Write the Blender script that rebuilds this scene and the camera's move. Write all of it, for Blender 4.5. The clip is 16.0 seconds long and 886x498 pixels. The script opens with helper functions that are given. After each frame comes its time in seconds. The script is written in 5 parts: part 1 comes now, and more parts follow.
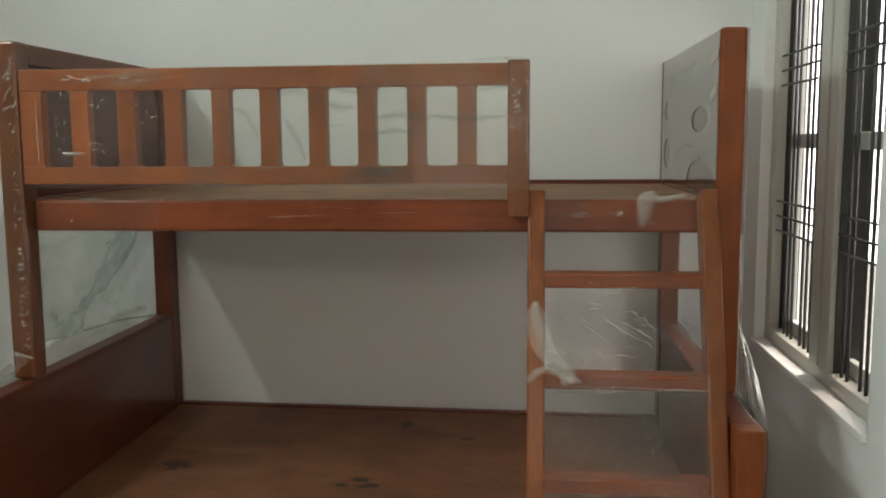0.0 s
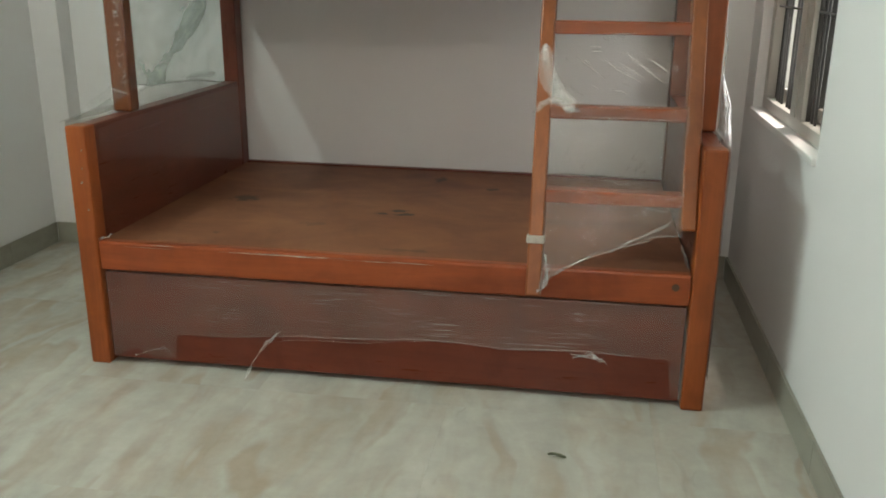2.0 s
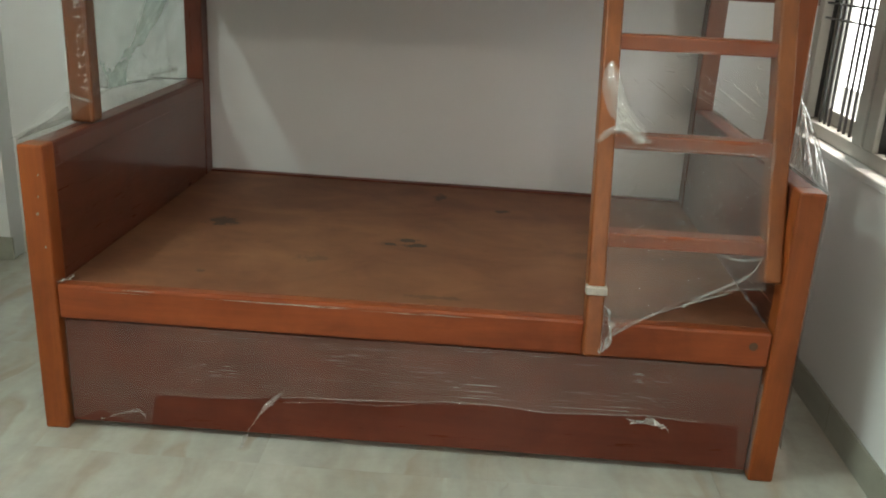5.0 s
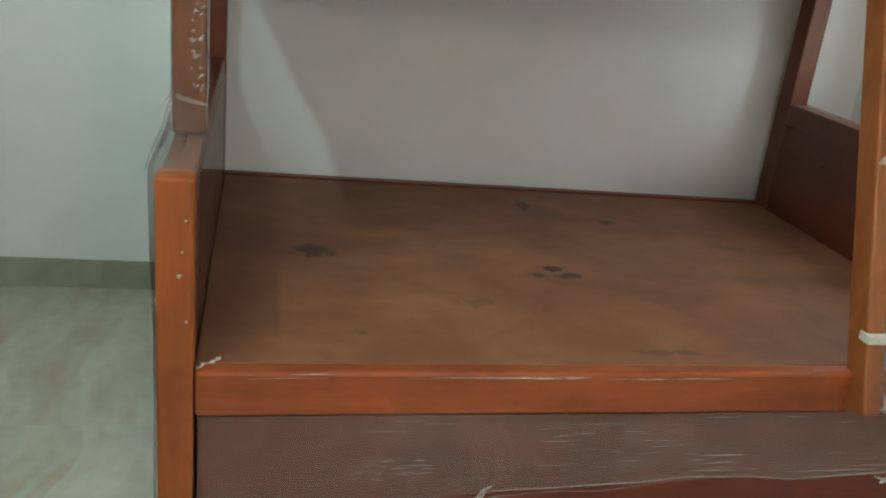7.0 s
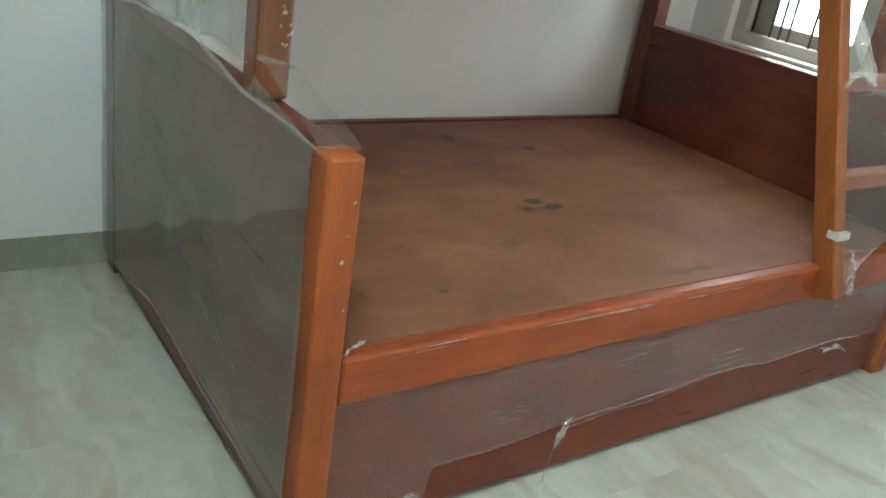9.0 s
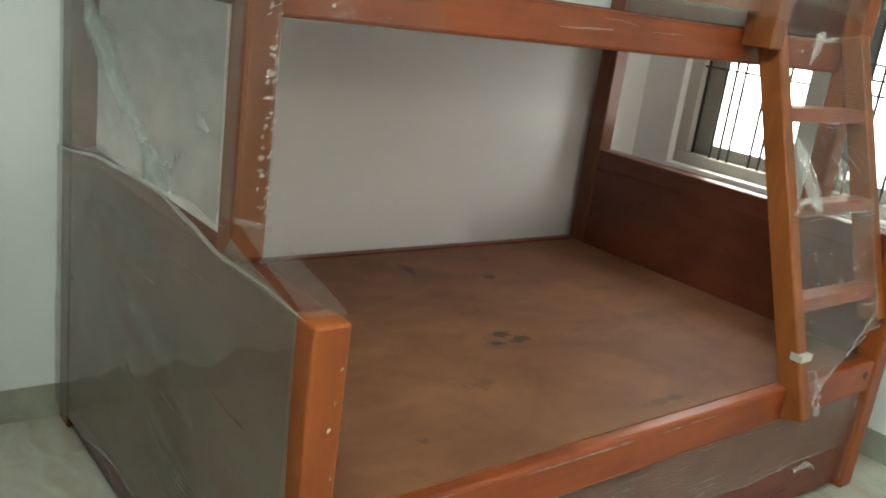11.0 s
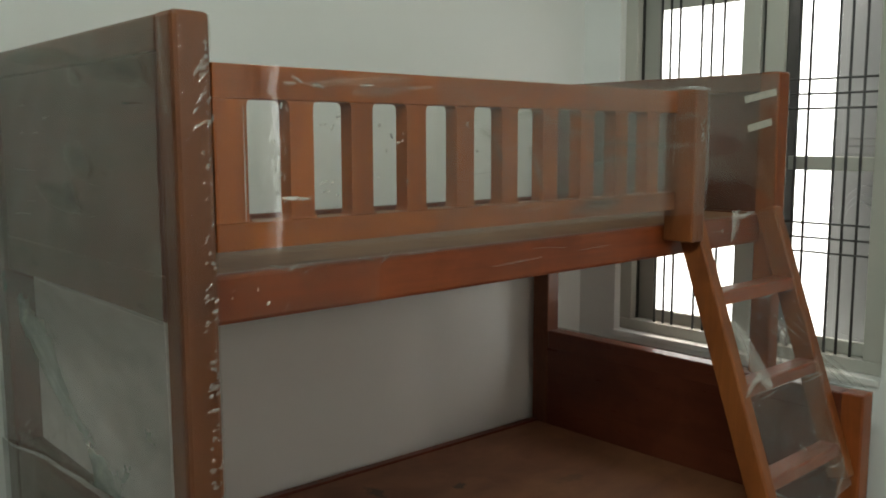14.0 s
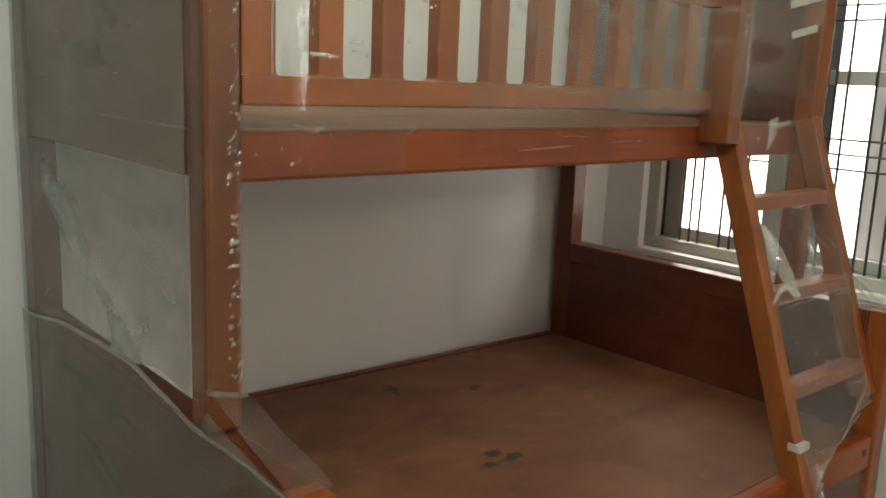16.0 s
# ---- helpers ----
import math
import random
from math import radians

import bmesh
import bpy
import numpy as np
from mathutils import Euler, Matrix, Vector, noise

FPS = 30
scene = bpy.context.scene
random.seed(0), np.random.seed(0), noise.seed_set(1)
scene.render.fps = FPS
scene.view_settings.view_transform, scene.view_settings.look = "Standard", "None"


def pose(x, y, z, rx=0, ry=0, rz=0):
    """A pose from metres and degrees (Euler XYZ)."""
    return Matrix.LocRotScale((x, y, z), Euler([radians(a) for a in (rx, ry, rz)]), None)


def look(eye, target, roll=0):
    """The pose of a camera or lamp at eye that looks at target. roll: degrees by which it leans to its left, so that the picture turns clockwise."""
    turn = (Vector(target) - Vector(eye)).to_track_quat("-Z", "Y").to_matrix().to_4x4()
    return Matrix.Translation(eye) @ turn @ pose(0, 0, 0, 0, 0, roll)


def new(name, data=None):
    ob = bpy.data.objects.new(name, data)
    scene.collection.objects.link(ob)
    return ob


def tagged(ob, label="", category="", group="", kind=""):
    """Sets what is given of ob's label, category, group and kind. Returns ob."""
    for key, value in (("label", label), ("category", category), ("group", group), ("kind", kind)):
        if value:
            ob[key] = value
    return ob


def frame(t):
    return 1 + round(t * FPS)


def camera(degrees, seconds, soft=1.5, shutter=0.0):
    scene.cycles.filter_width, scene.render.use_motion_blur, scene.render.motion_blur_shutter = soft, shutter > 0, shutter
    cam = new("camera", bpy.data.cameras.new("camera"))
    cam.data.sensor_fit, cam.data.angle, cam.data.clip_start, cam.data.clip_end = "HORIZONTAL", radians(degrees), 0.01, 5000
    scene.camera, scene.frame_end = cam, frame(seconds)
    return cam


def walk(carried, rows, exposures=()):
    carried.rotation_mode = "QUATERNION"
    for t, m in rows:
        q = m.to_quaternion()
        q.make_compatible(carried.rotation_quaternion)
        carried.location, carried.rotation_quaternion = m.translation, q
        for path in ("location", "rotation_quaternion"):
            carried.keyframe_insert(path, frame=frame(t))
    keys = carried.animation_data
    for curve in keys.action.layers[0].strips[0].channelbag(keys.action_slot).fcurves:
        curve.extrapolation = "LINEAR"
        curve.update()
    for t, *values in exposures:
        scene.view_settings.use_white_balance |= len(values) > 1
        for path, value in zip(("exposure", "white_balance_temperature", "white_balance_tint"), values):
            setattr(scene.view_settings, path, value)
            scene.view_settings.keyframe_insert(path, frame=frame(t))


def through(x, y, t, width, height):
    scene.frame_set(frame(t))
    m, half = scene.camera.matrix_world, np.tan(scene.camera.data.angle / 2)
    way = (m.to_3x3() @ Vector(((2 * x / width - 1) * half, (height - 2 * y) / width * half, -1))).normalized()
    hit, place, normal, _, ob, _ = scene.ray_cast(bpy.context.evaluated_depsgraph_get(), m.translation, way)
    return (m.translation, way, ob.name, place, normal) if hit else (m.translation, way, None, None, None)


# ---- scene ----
cam = camera(53.7, 16.0, soft=1.8)
PATH = [
    (0, (-0.082, 0.148, 1.442), (-0.276, 2.124, 1.2), -0.4),
    (0.5, (-0.068, 0.058, 1.374), (-0.267, 2.013, 1.002), -0.2),
    (1, (-0.034, -0.068, 1.306), (-0.249, 1.858, 0.81), -0.2),
    (1.5, (-0.01, -0.206, 1.255), (-0.279, 1.697, 0.705), 0.4),
    (2, (0.059, -0.334, 1.24), (-0.244, 1.551, 0.643), 0.5),
    (2.5, (0.111, -0.461, 1.257), (-0.208, 1.394, 0.582), 0.8),
    (3, (0.144, -0.534, 1.316), (-0.19, 1.307, 0.612), 1.0),
    (3.2, (0.153, -0.544, 1.34), (-0.196, 1.292, 0.627), 0.7),
    (5.3, (-0.462, 0.185, 1.272), (-0.482, 2.091, 0.668), 3.4),
    (5.5, (-0.537, 0.253, 1.262), (-0.511, 2.166, 0.679), 3.7),
    (6, (-0.853, 0.375, 1.247), (-0.665, 2.282, 0.672), 5.1),
    (6.5, (-1.101, 0.503, 1.232), (-0.694, 2.36, 0.609), 6.6),
    (7, (-1.346, 0.661, 1.232), (-0.928, 2.49, 0.538), 6.4),
    (7.5, (-1.651, 0.799, 1.194), (-1.072, 2.564, 0.453), 8.3),
    (8, (-1.881, 0.913, 1.207), (-1.029, 2.523, 0.382), 9.2),
    (10.5, (-2.157, 1.06, 1.216), (-0.961, 2.501, 0.515), 8.8),
    (11, (-2.143, 1.095, 1.282), (-0.917, 2.572, 0.722), 7.9),
    (11.5, (-2.126, 1.109, 1.333), (-0.88, 2.591, 0.832), 7.0),
    (12, (-2.124, 1.113, 1.385), (-0.84, 2.585, 0.956), 5.2),
    (12.5, (-2.123, 1.118, 1.417), (-0.814, 2.581, 1.037), 4.5),
    (13, (-2.122, 1.125, 1.451), (-0.8, 2.588, 1.116), 3.0),
    (13.5, (-2.124, 1.132, 1.482), (-0.796, 2.6, 1.195), 1.7),
    (14, (-2.122, 1.117, 1.519), (-0.794, 2.592, 1.271), -0.1),
    (14.5, (-2.114, 1.118, 1.558), (-0.785, 2.595, 1.333), -1.8),
    (15, (-2.106, 1.115, 1.553), (-0.778, 2.596, 1.342), -2.3),
    (15.5, (-2.106, 1.135, 1.486), (-0.786, 2.615, 1.225), -1.1),
    (16, (-2.114, 1.139, 1.392), (-0.834, 2.626, 1.005), 2.3),
]
EXPOSURES = [(0.0, -0.22, 7400, 18), (0.5, 0.23, 7400, 17), (1.0, 0.48, 7200, 16), (1.5, 0.47, 7200, 16), (2.5, 0.30, 7200, 17), (3.0, 0.24, 7200, 18), (5.5, 0.45, 7100, 12), (6.5, 0.55, 6800, 10), (7.5, 0.65, 6500, 8), (8.0, 0.80, 6350, 9), (10.5, 0.84, 6900, 11), (11.0, 0.66, 7200, 12), (11.5, 0.46, 7300, 13), (12.5, -0.12, 7400, 15), (13.5, -0.3, 7400, 15), (14.5, -0.62, 7400, 13), (15.5, -0.25, 7700, 16), (16.0, 0.06, 8000, 19)]
walk(cam, [(t, look(eye, target, roll)) for t, eye, target, roll in PATH], EXPOSURES)

# ---- daylight, lamps and exposure ----
scene.view_settings.exposure = 0.0
world = bpy.data.worlds.new("sky")
scene.world = world
world.use_nodes = True
sky = world.node_tree.nodes.new("ShaderNodeTexSky")
sky.sky_type, sky.sun_disc = "NISHITA", False
sky.sun_elevation, sky.sun_rotation = radians(76), radians(90)
background = world.node_tree.nodes["Background"]
background.inputs["Strength"].default_value = 0.12
world.node_tree.links.new(sky.outputs[0], background.inputs[0])

sun_data = bpy.data.lights.new("sun", "SUN")
sun_data.energy, sun_data.angle, sun_data.color = 4.0, radians(11), (1.0, 0.95, 0.88)
SUN_UP = radians(76)
new("sun", sun_data).matrix_world = look((6, 3.0, 8), (6 - math.cos(SUN_UP), 3.0 - 0.06, 8 - math.sin(SUN_UP)))

SKY_LOW, SKY_HIGH = 4.8, 12.0   # overcast distance outside the windows, at the horizon and high up
TUBE_WATTS = 46.0   # fluorescent tube on the side wall
FILL_GLOW = 0.9     # soft fill light from a doorway added in the unseen end wall
BULB_WATTS = 14.0   # bulb high on the end wall


# ---- node helpers ----
def material(name):
    m = bpy.data.materials.new(name)
    m.use_nodes = True
    return m, m.node_tree.nodes, m.node_tree.links, m.node_tree.nodes["Principled BSDF"]


def coords(nodes, links, scale=(1, 1, 1), rot=(0, 0, 0), vary=0.0):
    tc = nodes.new("ShaderNodeTexCoord")
    mp = nodes.new("ShaderNodeMapping")
    mp.inputs["Scale"].default_value = scale
    mp.inputs["Rotation"].default_value = [radians(a) for a in rot]
    source = tc.outputs["Object"]
    if vary:
        info = nodes.new("ShaderNodeObjectInfo")
        mul = nodes.new("ShaderNodeVectorMath")
        mul.operation = "SCALE"
        mul.inputs[0].default_value = (vary, vary * 0.7, vary * 1.3)
        links.new(info.outputs["Random"], mul.inputs["Scale"])
        add = nodes.new("ShaderNodeVectorMath")
        links.new(source, add.inputs[0])
        links.new(mul.outputs[0], add.inputs[1])
        source = add.outputs[0]
    links.new(source, mp.inputs["Vector"])
    return mp.outputs[0]


def noise_tex(nodes, links, vec, scale, detail=4.0, rough=0.55, distort=0.0):
    n = nodes.new("ShaderNodeTexNoise")
    n.inputs["Scale"].default_value, n.inputs["Detail"].default_value = scale, detail
    n.inputs["Roughness"].default_value, n.inputs["Distortion"].default_value = rough, distort
    links.new(vec, n.inputs["Vector"])
    return n.outputs["Fac"]


def ramp(nodes, links, fac, stops):
    r = nodes.new("ShaderNodeValToRGB")
    e = r.color_ramp.elements
    while len(e) < len(stops):
        e.new(0.5)
    for k, (p, c) in zip(e, stops):
        k.position, k.color = p, (*c, 1) if len(c) == 3 else c
    links.new(fac, r.inputs[0])
    return r.outputs[0]


def grey(v):
    return (v, v, v)


def mix(nodes, links, fac, a, b, how="MIX"):
    m = nodes.new("ShaderNodeMix")
    m.data_type, m.blend_type = "RGBA", how
    for sock, v in ((m.inputs[0], fac), (m.inputs[6], a), (m.inputs[7], b)):
        if hasattr(v, "links"):
            links.new(v, sock)
        else:
            sock.default_value = v if isinstance(v, float) else (*v, 1)
    return m.outputs[2]


def maths(nodes, links, op, a, b=0.0):
    m = nodes.new("ShaderNodeMath")
    m.operation = op
    for sock, v in ((m.inputs[0], a), (m.inputs[1], b)):
        if hasattr(v, "links"):
            links.new(v, sock)
        else:
            sock.default_value = v
    return m.outputs[0]


def bump(nodes, links, height, bsdf, strength=0.2, distance=0.002):
    b = nodes.new("ShaderNodeBump")
    b.inputs["Strength"].default_value, b.inputs["Distance"].default_value = strength, distance
    links.new(height, b.inputs["Height"])
    links.new(b.outputs[0], bsdf.inputs["Normal"])


# ---- materials ----
def wood(name, along, light, dark, rough=0.38, grain=0.3):
    """Varnished wood whose grain runs along one axis."""
    m, n, l, b = material(name)
    slow = {"x": (0.7, 9, 9), "y": (9, 0.7, 9), "z": (9, 9, 0.7)}[along]
    v = coords(n, l, slow, vary=7.0)
    broad = noise_tex(n, l, v, 1.1, 5, 0.6, 1.2)
    fine = noise_tex(n, l, v, 9.0, 6, 0.7, 0.4)
    tone = mix(n, l, ramp(n, l, broad, [(0.3, grey(0)), (0.72, grey(1))]), light, dark)
    tone = mix(n, l, grain, tone, ramp(n, l, fine, [(0.3, grey(0.45)), (0.7, grey(1.0))]), "MULTIPLY")
    blotch = noise_tex(n, l, coords(n, l, (1.0, 1.0, 1.0), vary=5.0), 5.5, 4, 0.6, 0.6)
    tone = mix(n, l, 0.55, tone, ramp(n, l, blotch, [(0.34, (0.58, 0.50, 0.46)), (0.58, grey(1.0))]), "MULTIPLY")
    info = n.new("ShaderNodeObjectInfo")
    tone = mix(n, l, 1.0, tone, ramp(n, l, info.outputs["Random"], [(0.0, grey(0.82)), (1.0, grey(1.0))]), "MULTIPLY")
    l.new(tone, b.inputs["Base Color"])
    l.new(ramp(n, l, fine, [(0.2, grey(rough - 0.08)), (0.8, grey(rough + 0.12))]), b.inputs["Roughness"])
    b.inputs["Coat Weight"].default_value, b.inputs["Coat Roughness"].default_value = 0.08, 0.22
    b.inputs["Specular IOR Level"].default_value = 0.32
    bump(n, l, fine, b, 0.4 * grain, 0.001)
    return m


ORANGE, ORANGE_D = (0.39, 0.096, 0.0205), (0.24, 0.053, 0.0128)
wood_x = wood("varnished_wood_x", "x", (0.375, 0.083, 0.023), (0.245, 0.049, 0.014))
GUARD, GUARD_D = (0.41, 0.104, 0.017), (0.255, 0.059, 0.0105)
wood_g = wood("varnished_guard_wood", "x", GUARD, GUARD_D)
slat_z = wood("varnished_slat_wood", "z", GUARD, GUARD_D)
wood_z = wood("varnished_wood_z", "z", ORANGE, ORANGE_D)
ladder_z = wood("varnished_ladder_wood", "z", (0.33, 0.096, 0.024), (0.21, 0.056, 0.015))
post_z = wood("dark_filmed_wood", "z", (0.25, 0.074, 0.022), (0.155, 0.044, 0.014), 0.3)
mid_y = wood("brown_wood_y", "y", (0.22, 0.07, 0.032), (0.14, 0.042, 0.021), 0.35)
mid_z = wood("brown_wood_z", "z", (0.24, 0.078, 0.035), (0.15, 0.046, 0.023), 0.35)
red_x = wood("red_veneer_x", "x", (0.19, 0.040, 0.019), (0.13, 0.026, 0.012), 0.3, 0.04)
red_y = wood("red_veneer_y", "y", (0.165, 0.039, 0.019), (0.11, 0.025, 0.012), 0.3, 0.04)
red_z = wood("red_veneer_z", "z", (0.165, 0.039, 0.019), (0.11, 0.025, 0.012), 0.3, 0.04)


def plywood(name, light, dark, stains):
    """Sanded plywood sheet with knots and scuffs at given places."""
    m, n, l, b = material(name)
    v = coords(n, l, (1.0, 2.2, 2.2))
    broad = noise_tex(n, l, v, 1.3, 5, 0.6, 1.6)
    fine = noise_tex(n, l, v, 11.0, 6, 0.7)
    tone = mix(n, l, ramp(n, l, broad, [(0.3, grey(0)), (0.7, grey(1))]), light, dark)
    tone = mix(n, l, 0.12, tone, ramp(n, l, fine, [(0.3, grey(0.55)), (0.7, grey(1.0))]), "MULTIPLY")
    scuff = noise_tex(n, l, coords(n, l, (1, 1.2, 1)), 4.2, 6, 0.66, 0.5)
    tone = mix(n, l, 0.6, tone, ramp(n, l, scuff, [(0.36, (0.62, 0.52, 0.48)), (0.60, grey(1.0))]), "MULTIPLY")
    raw = coords(n, l)
    wob = noise_tex(n, l, raw, 22, 5, 0.75)
    for x, y, rx, ry, power in stains:
        tc = n.new("ShaderNodeTexCoord")
        mp = n.new("ShaderNodeMapping")
        mp.vector_type = "POINT"
        mp.inputs["Location"].default_value = (-x / rx, -y / ry, 0)
        mp.inputs["Scale"].default_value = (1 / rx, 1 / ry, 0)
        l.new(tc.outputs["Object"], mp.inputs["Vector"])
        ln = n.new("ShaderNodeVectorMath")
        ln.operation = "LENGTH"
        l.new(mp.outputs[0], ln.inputs[0])
        d = maths(n, l, "ADD", ln.outputs["Value"], maths(n, l, "MULTIPLY", maths(n, l, "SUBTRACT", wob, 0.5), 4.0))
        f = ramp(n, l, d, [(0.6, grey(power)), (1.0, grey(0))])
        tone = mix(n, l, f, tone, (0.03, 0.018, 0.012))
    l.new(tone, b.inputs["Base Color"])
    b.inputs["Roughness"].default_value = 0.62
    bump(n, l, fine, b, 0.1, 0.001)
    return m


def paint(name, colour, rough=0.75, mottle=0.05, bumpy=0.12):
    m, n, l, b = material(name)
    v = coords(n, l)
    big = noise_tex(n, l, v, 0.9, 4, 0.6)
    small = noise_tex(n, l, v, 90, 3, 0.6)
    low = tuple(c * (1 - mottle) for c in colour)
    l.new(mix(n, l, ramp(n, l, big, [(0.3, grey(0)), (0.7, grey(1))]), low, colour), b.inputs["Base Color"])
    b.inputs["Roughness"].default_value = rough
    bump(n, l, small, b, bumpy, 0.001)
    return m


wall_paint = paint("wall_paint", (0.75, 0.76, 0.75))
ceiling_paint = paint("ceiling_paint", (0.8, 0.8, 0.78))
frame_paint = paint("window_frame_paint", (0.48, 0.475, 0.43), 0.45, 0.12, 0.2)
trim_white = paint("white_trim_paint", (0.78, 0.78, 0.76), 0.4)
leaf_paint = paint("grey_steel_paint", (0.24, 0.247, 0.25), 0.5, 0.15, 0.1)
sash_paint = paint("grey_sash_paint", (0.36, 0.355, 0.32), 0.4, 0.15, 0.2)
# near-black for the groove and unlit frame sides; shade put into the colour
recess_shade = paint("dark_recess_shade", (0.04, 0.038, 0.034), 0.5, 0.2, 0.2)
latch_paint = paint("dark_latch_paint", (0.035, 0.036, 0.036), 0.5, 0.2, 0.1)


def marble(name, base, vein, cloud, rough, vary=0.22):
    """Polished vitrified tile: tan drifts with one crisp edge on a grey-green ground, pale clouds and thin wandering veins."""
    m, n, l, b = material(name)
    flat = coords(n, l, vary=vary)
    bend = n.new("ShaderNodeTexNoise")
    bend.inputs["Scale"].default_value, bend.inputs["Detail"].default_value = 2.2, 3.0
    l.new(flat, bend.inputs["Vector"])
    push = n.new("ShaderNodeVectorMath")
    push.operation = "MULTIPLY_ADD"
    push.inputs[1].default_value = (0.24, 0.24, 0.24)
    l.new(bend.outputs["Color"], push.inputs[0])
    l.new(flat, push.inputs[2])

    def drawn(scale, turn):
        mp = n.new("ShaderNodeMapping")
        mp.inputs["Scale"].default_value, mp.inputs["Rotation"].default_value = scale, (0, 0, radians(turn))
        l.new(push.outputs[0], mp.inputs["Vector"])
        return mp.outputs[0]

    long = drawn((4.4, 0.75, 4.4), 9)
    cross = drawn((4.2, 0.8, 4.2), -14)
    drift = noise_tex(n, l, long, 1.3, 2, 0.45, 0.2)
    saw = maths(n, l, "FRACT", maths(n, l, "MULTIPLY", drift, 3.6))
    where = noise_tex(n, l, flat, 1.7, 3, 0.55)
    pale = noise_tex(n, l, cross, 1.5, 4, 0.55, 0.3)
    mottle = noise_tex(n, l, flat, 17.0, 5, 0.65)
    tone = mix(n, l, ramp(n, l, pale, [(0.38, grey(0)), (0.66, grey(0.9))]), base, tuple(c * 1.22 for c in base))
    tan = maths(n, l, "MULTIPLY", ramp(n, l, saw, [(0.0, grey(0.0)), (0.12, grey(0.75)), (0.6, grey(0.15)), (1.0, grey(0.0))]), ramp(n, l, where, [(0.40, grey(0.1)), (0.62, grey(1.0))]))
    tone = mix(n, l, tan, tone, cloud)
    soft = noise_tex(n, l, long, 2.4, 3, 0.5, 0.3)
    tone = mix(n, l, ramp(n, l, soft, [(0.48, grey(0)), (0.70, grey(0.55))]), tone, cloud)
    tone = mix(n, l, 0.45, tone, ramp(n, l, mottle, [(0.3, grey(0.72)), (0.7, grey(1.0))]), "MULTIPLY")
    crack = noise_tex(n, l, cross, 1.1, 2.5, 0.5, 0.3)
    ridge = maths(n, l, "ABSOLUTE", maths(n, l, "SUBTRACT", crack, 0.5))
    line = maths(n, l, "MULTIPLY", ramp(n, l, ridge, [(0.0, grey(0.45)), (0.008, grey(0))]), ramp(n, l, where, [(0.36, grey(0.9)), (0.44, grey(0.0))]))
    tone = mix(n, l, line, tone, vein)
    l.new(tone, b.inputs["Base Color"])
    l.new(ramp(n, l, mottle, [(0.2, grey(rough - 0.04)), (0.8, grey(rough + 0.08))]), b.inputs["Roughness"])
    return m


floor_tile_mat = marble("marble_tile", (0.415, 0.405, 0.355), (0.23, 0.20, 0.16), (0.37, 0.295, 0.22), 0.2)
skirt_mat = marble("skirting_tile", (0.29, 0.29, 0.24), (0.22, 0.19, 0.14), (0.26, 0.25, 0.20), 0.3)
grout = paint("grout", (0.36, 0.35, 0.30), 0.9)


def simple(name, colour, rough=0.5, metal=0.0):
    m, n, l, b = material(name)
    v = coords(n, l)
    f = noise_tex(n, l, v, 60, 3, 0.6)
    l.new(mix(n, l, ramp(n, l, f, [(0.3, grey(0)), (0.7, grey(1))]), tuple(c * 0.8 for c in colour), colour), b.inputs["Base Color"])
    b.inputs["Roughness"].default_value, b.inputs["Metallic"].default_value = rough, metal
    return m


bar_black = simple("black_painted_steel", (0.05, 0.051, 0.053), 0.4)
cable_mat = simple("dark_red_cable", (0.06, 0.018, 0.016), 0.5)
tape_mat = simple("white_tape", (0.5, 0.45, 0.39), 0.5)
leaf_mat = simple("dry_green_leaf", (0.22, 0.24, 0.15), 0.7)
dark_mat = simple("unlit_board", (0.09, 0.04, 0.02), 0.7)


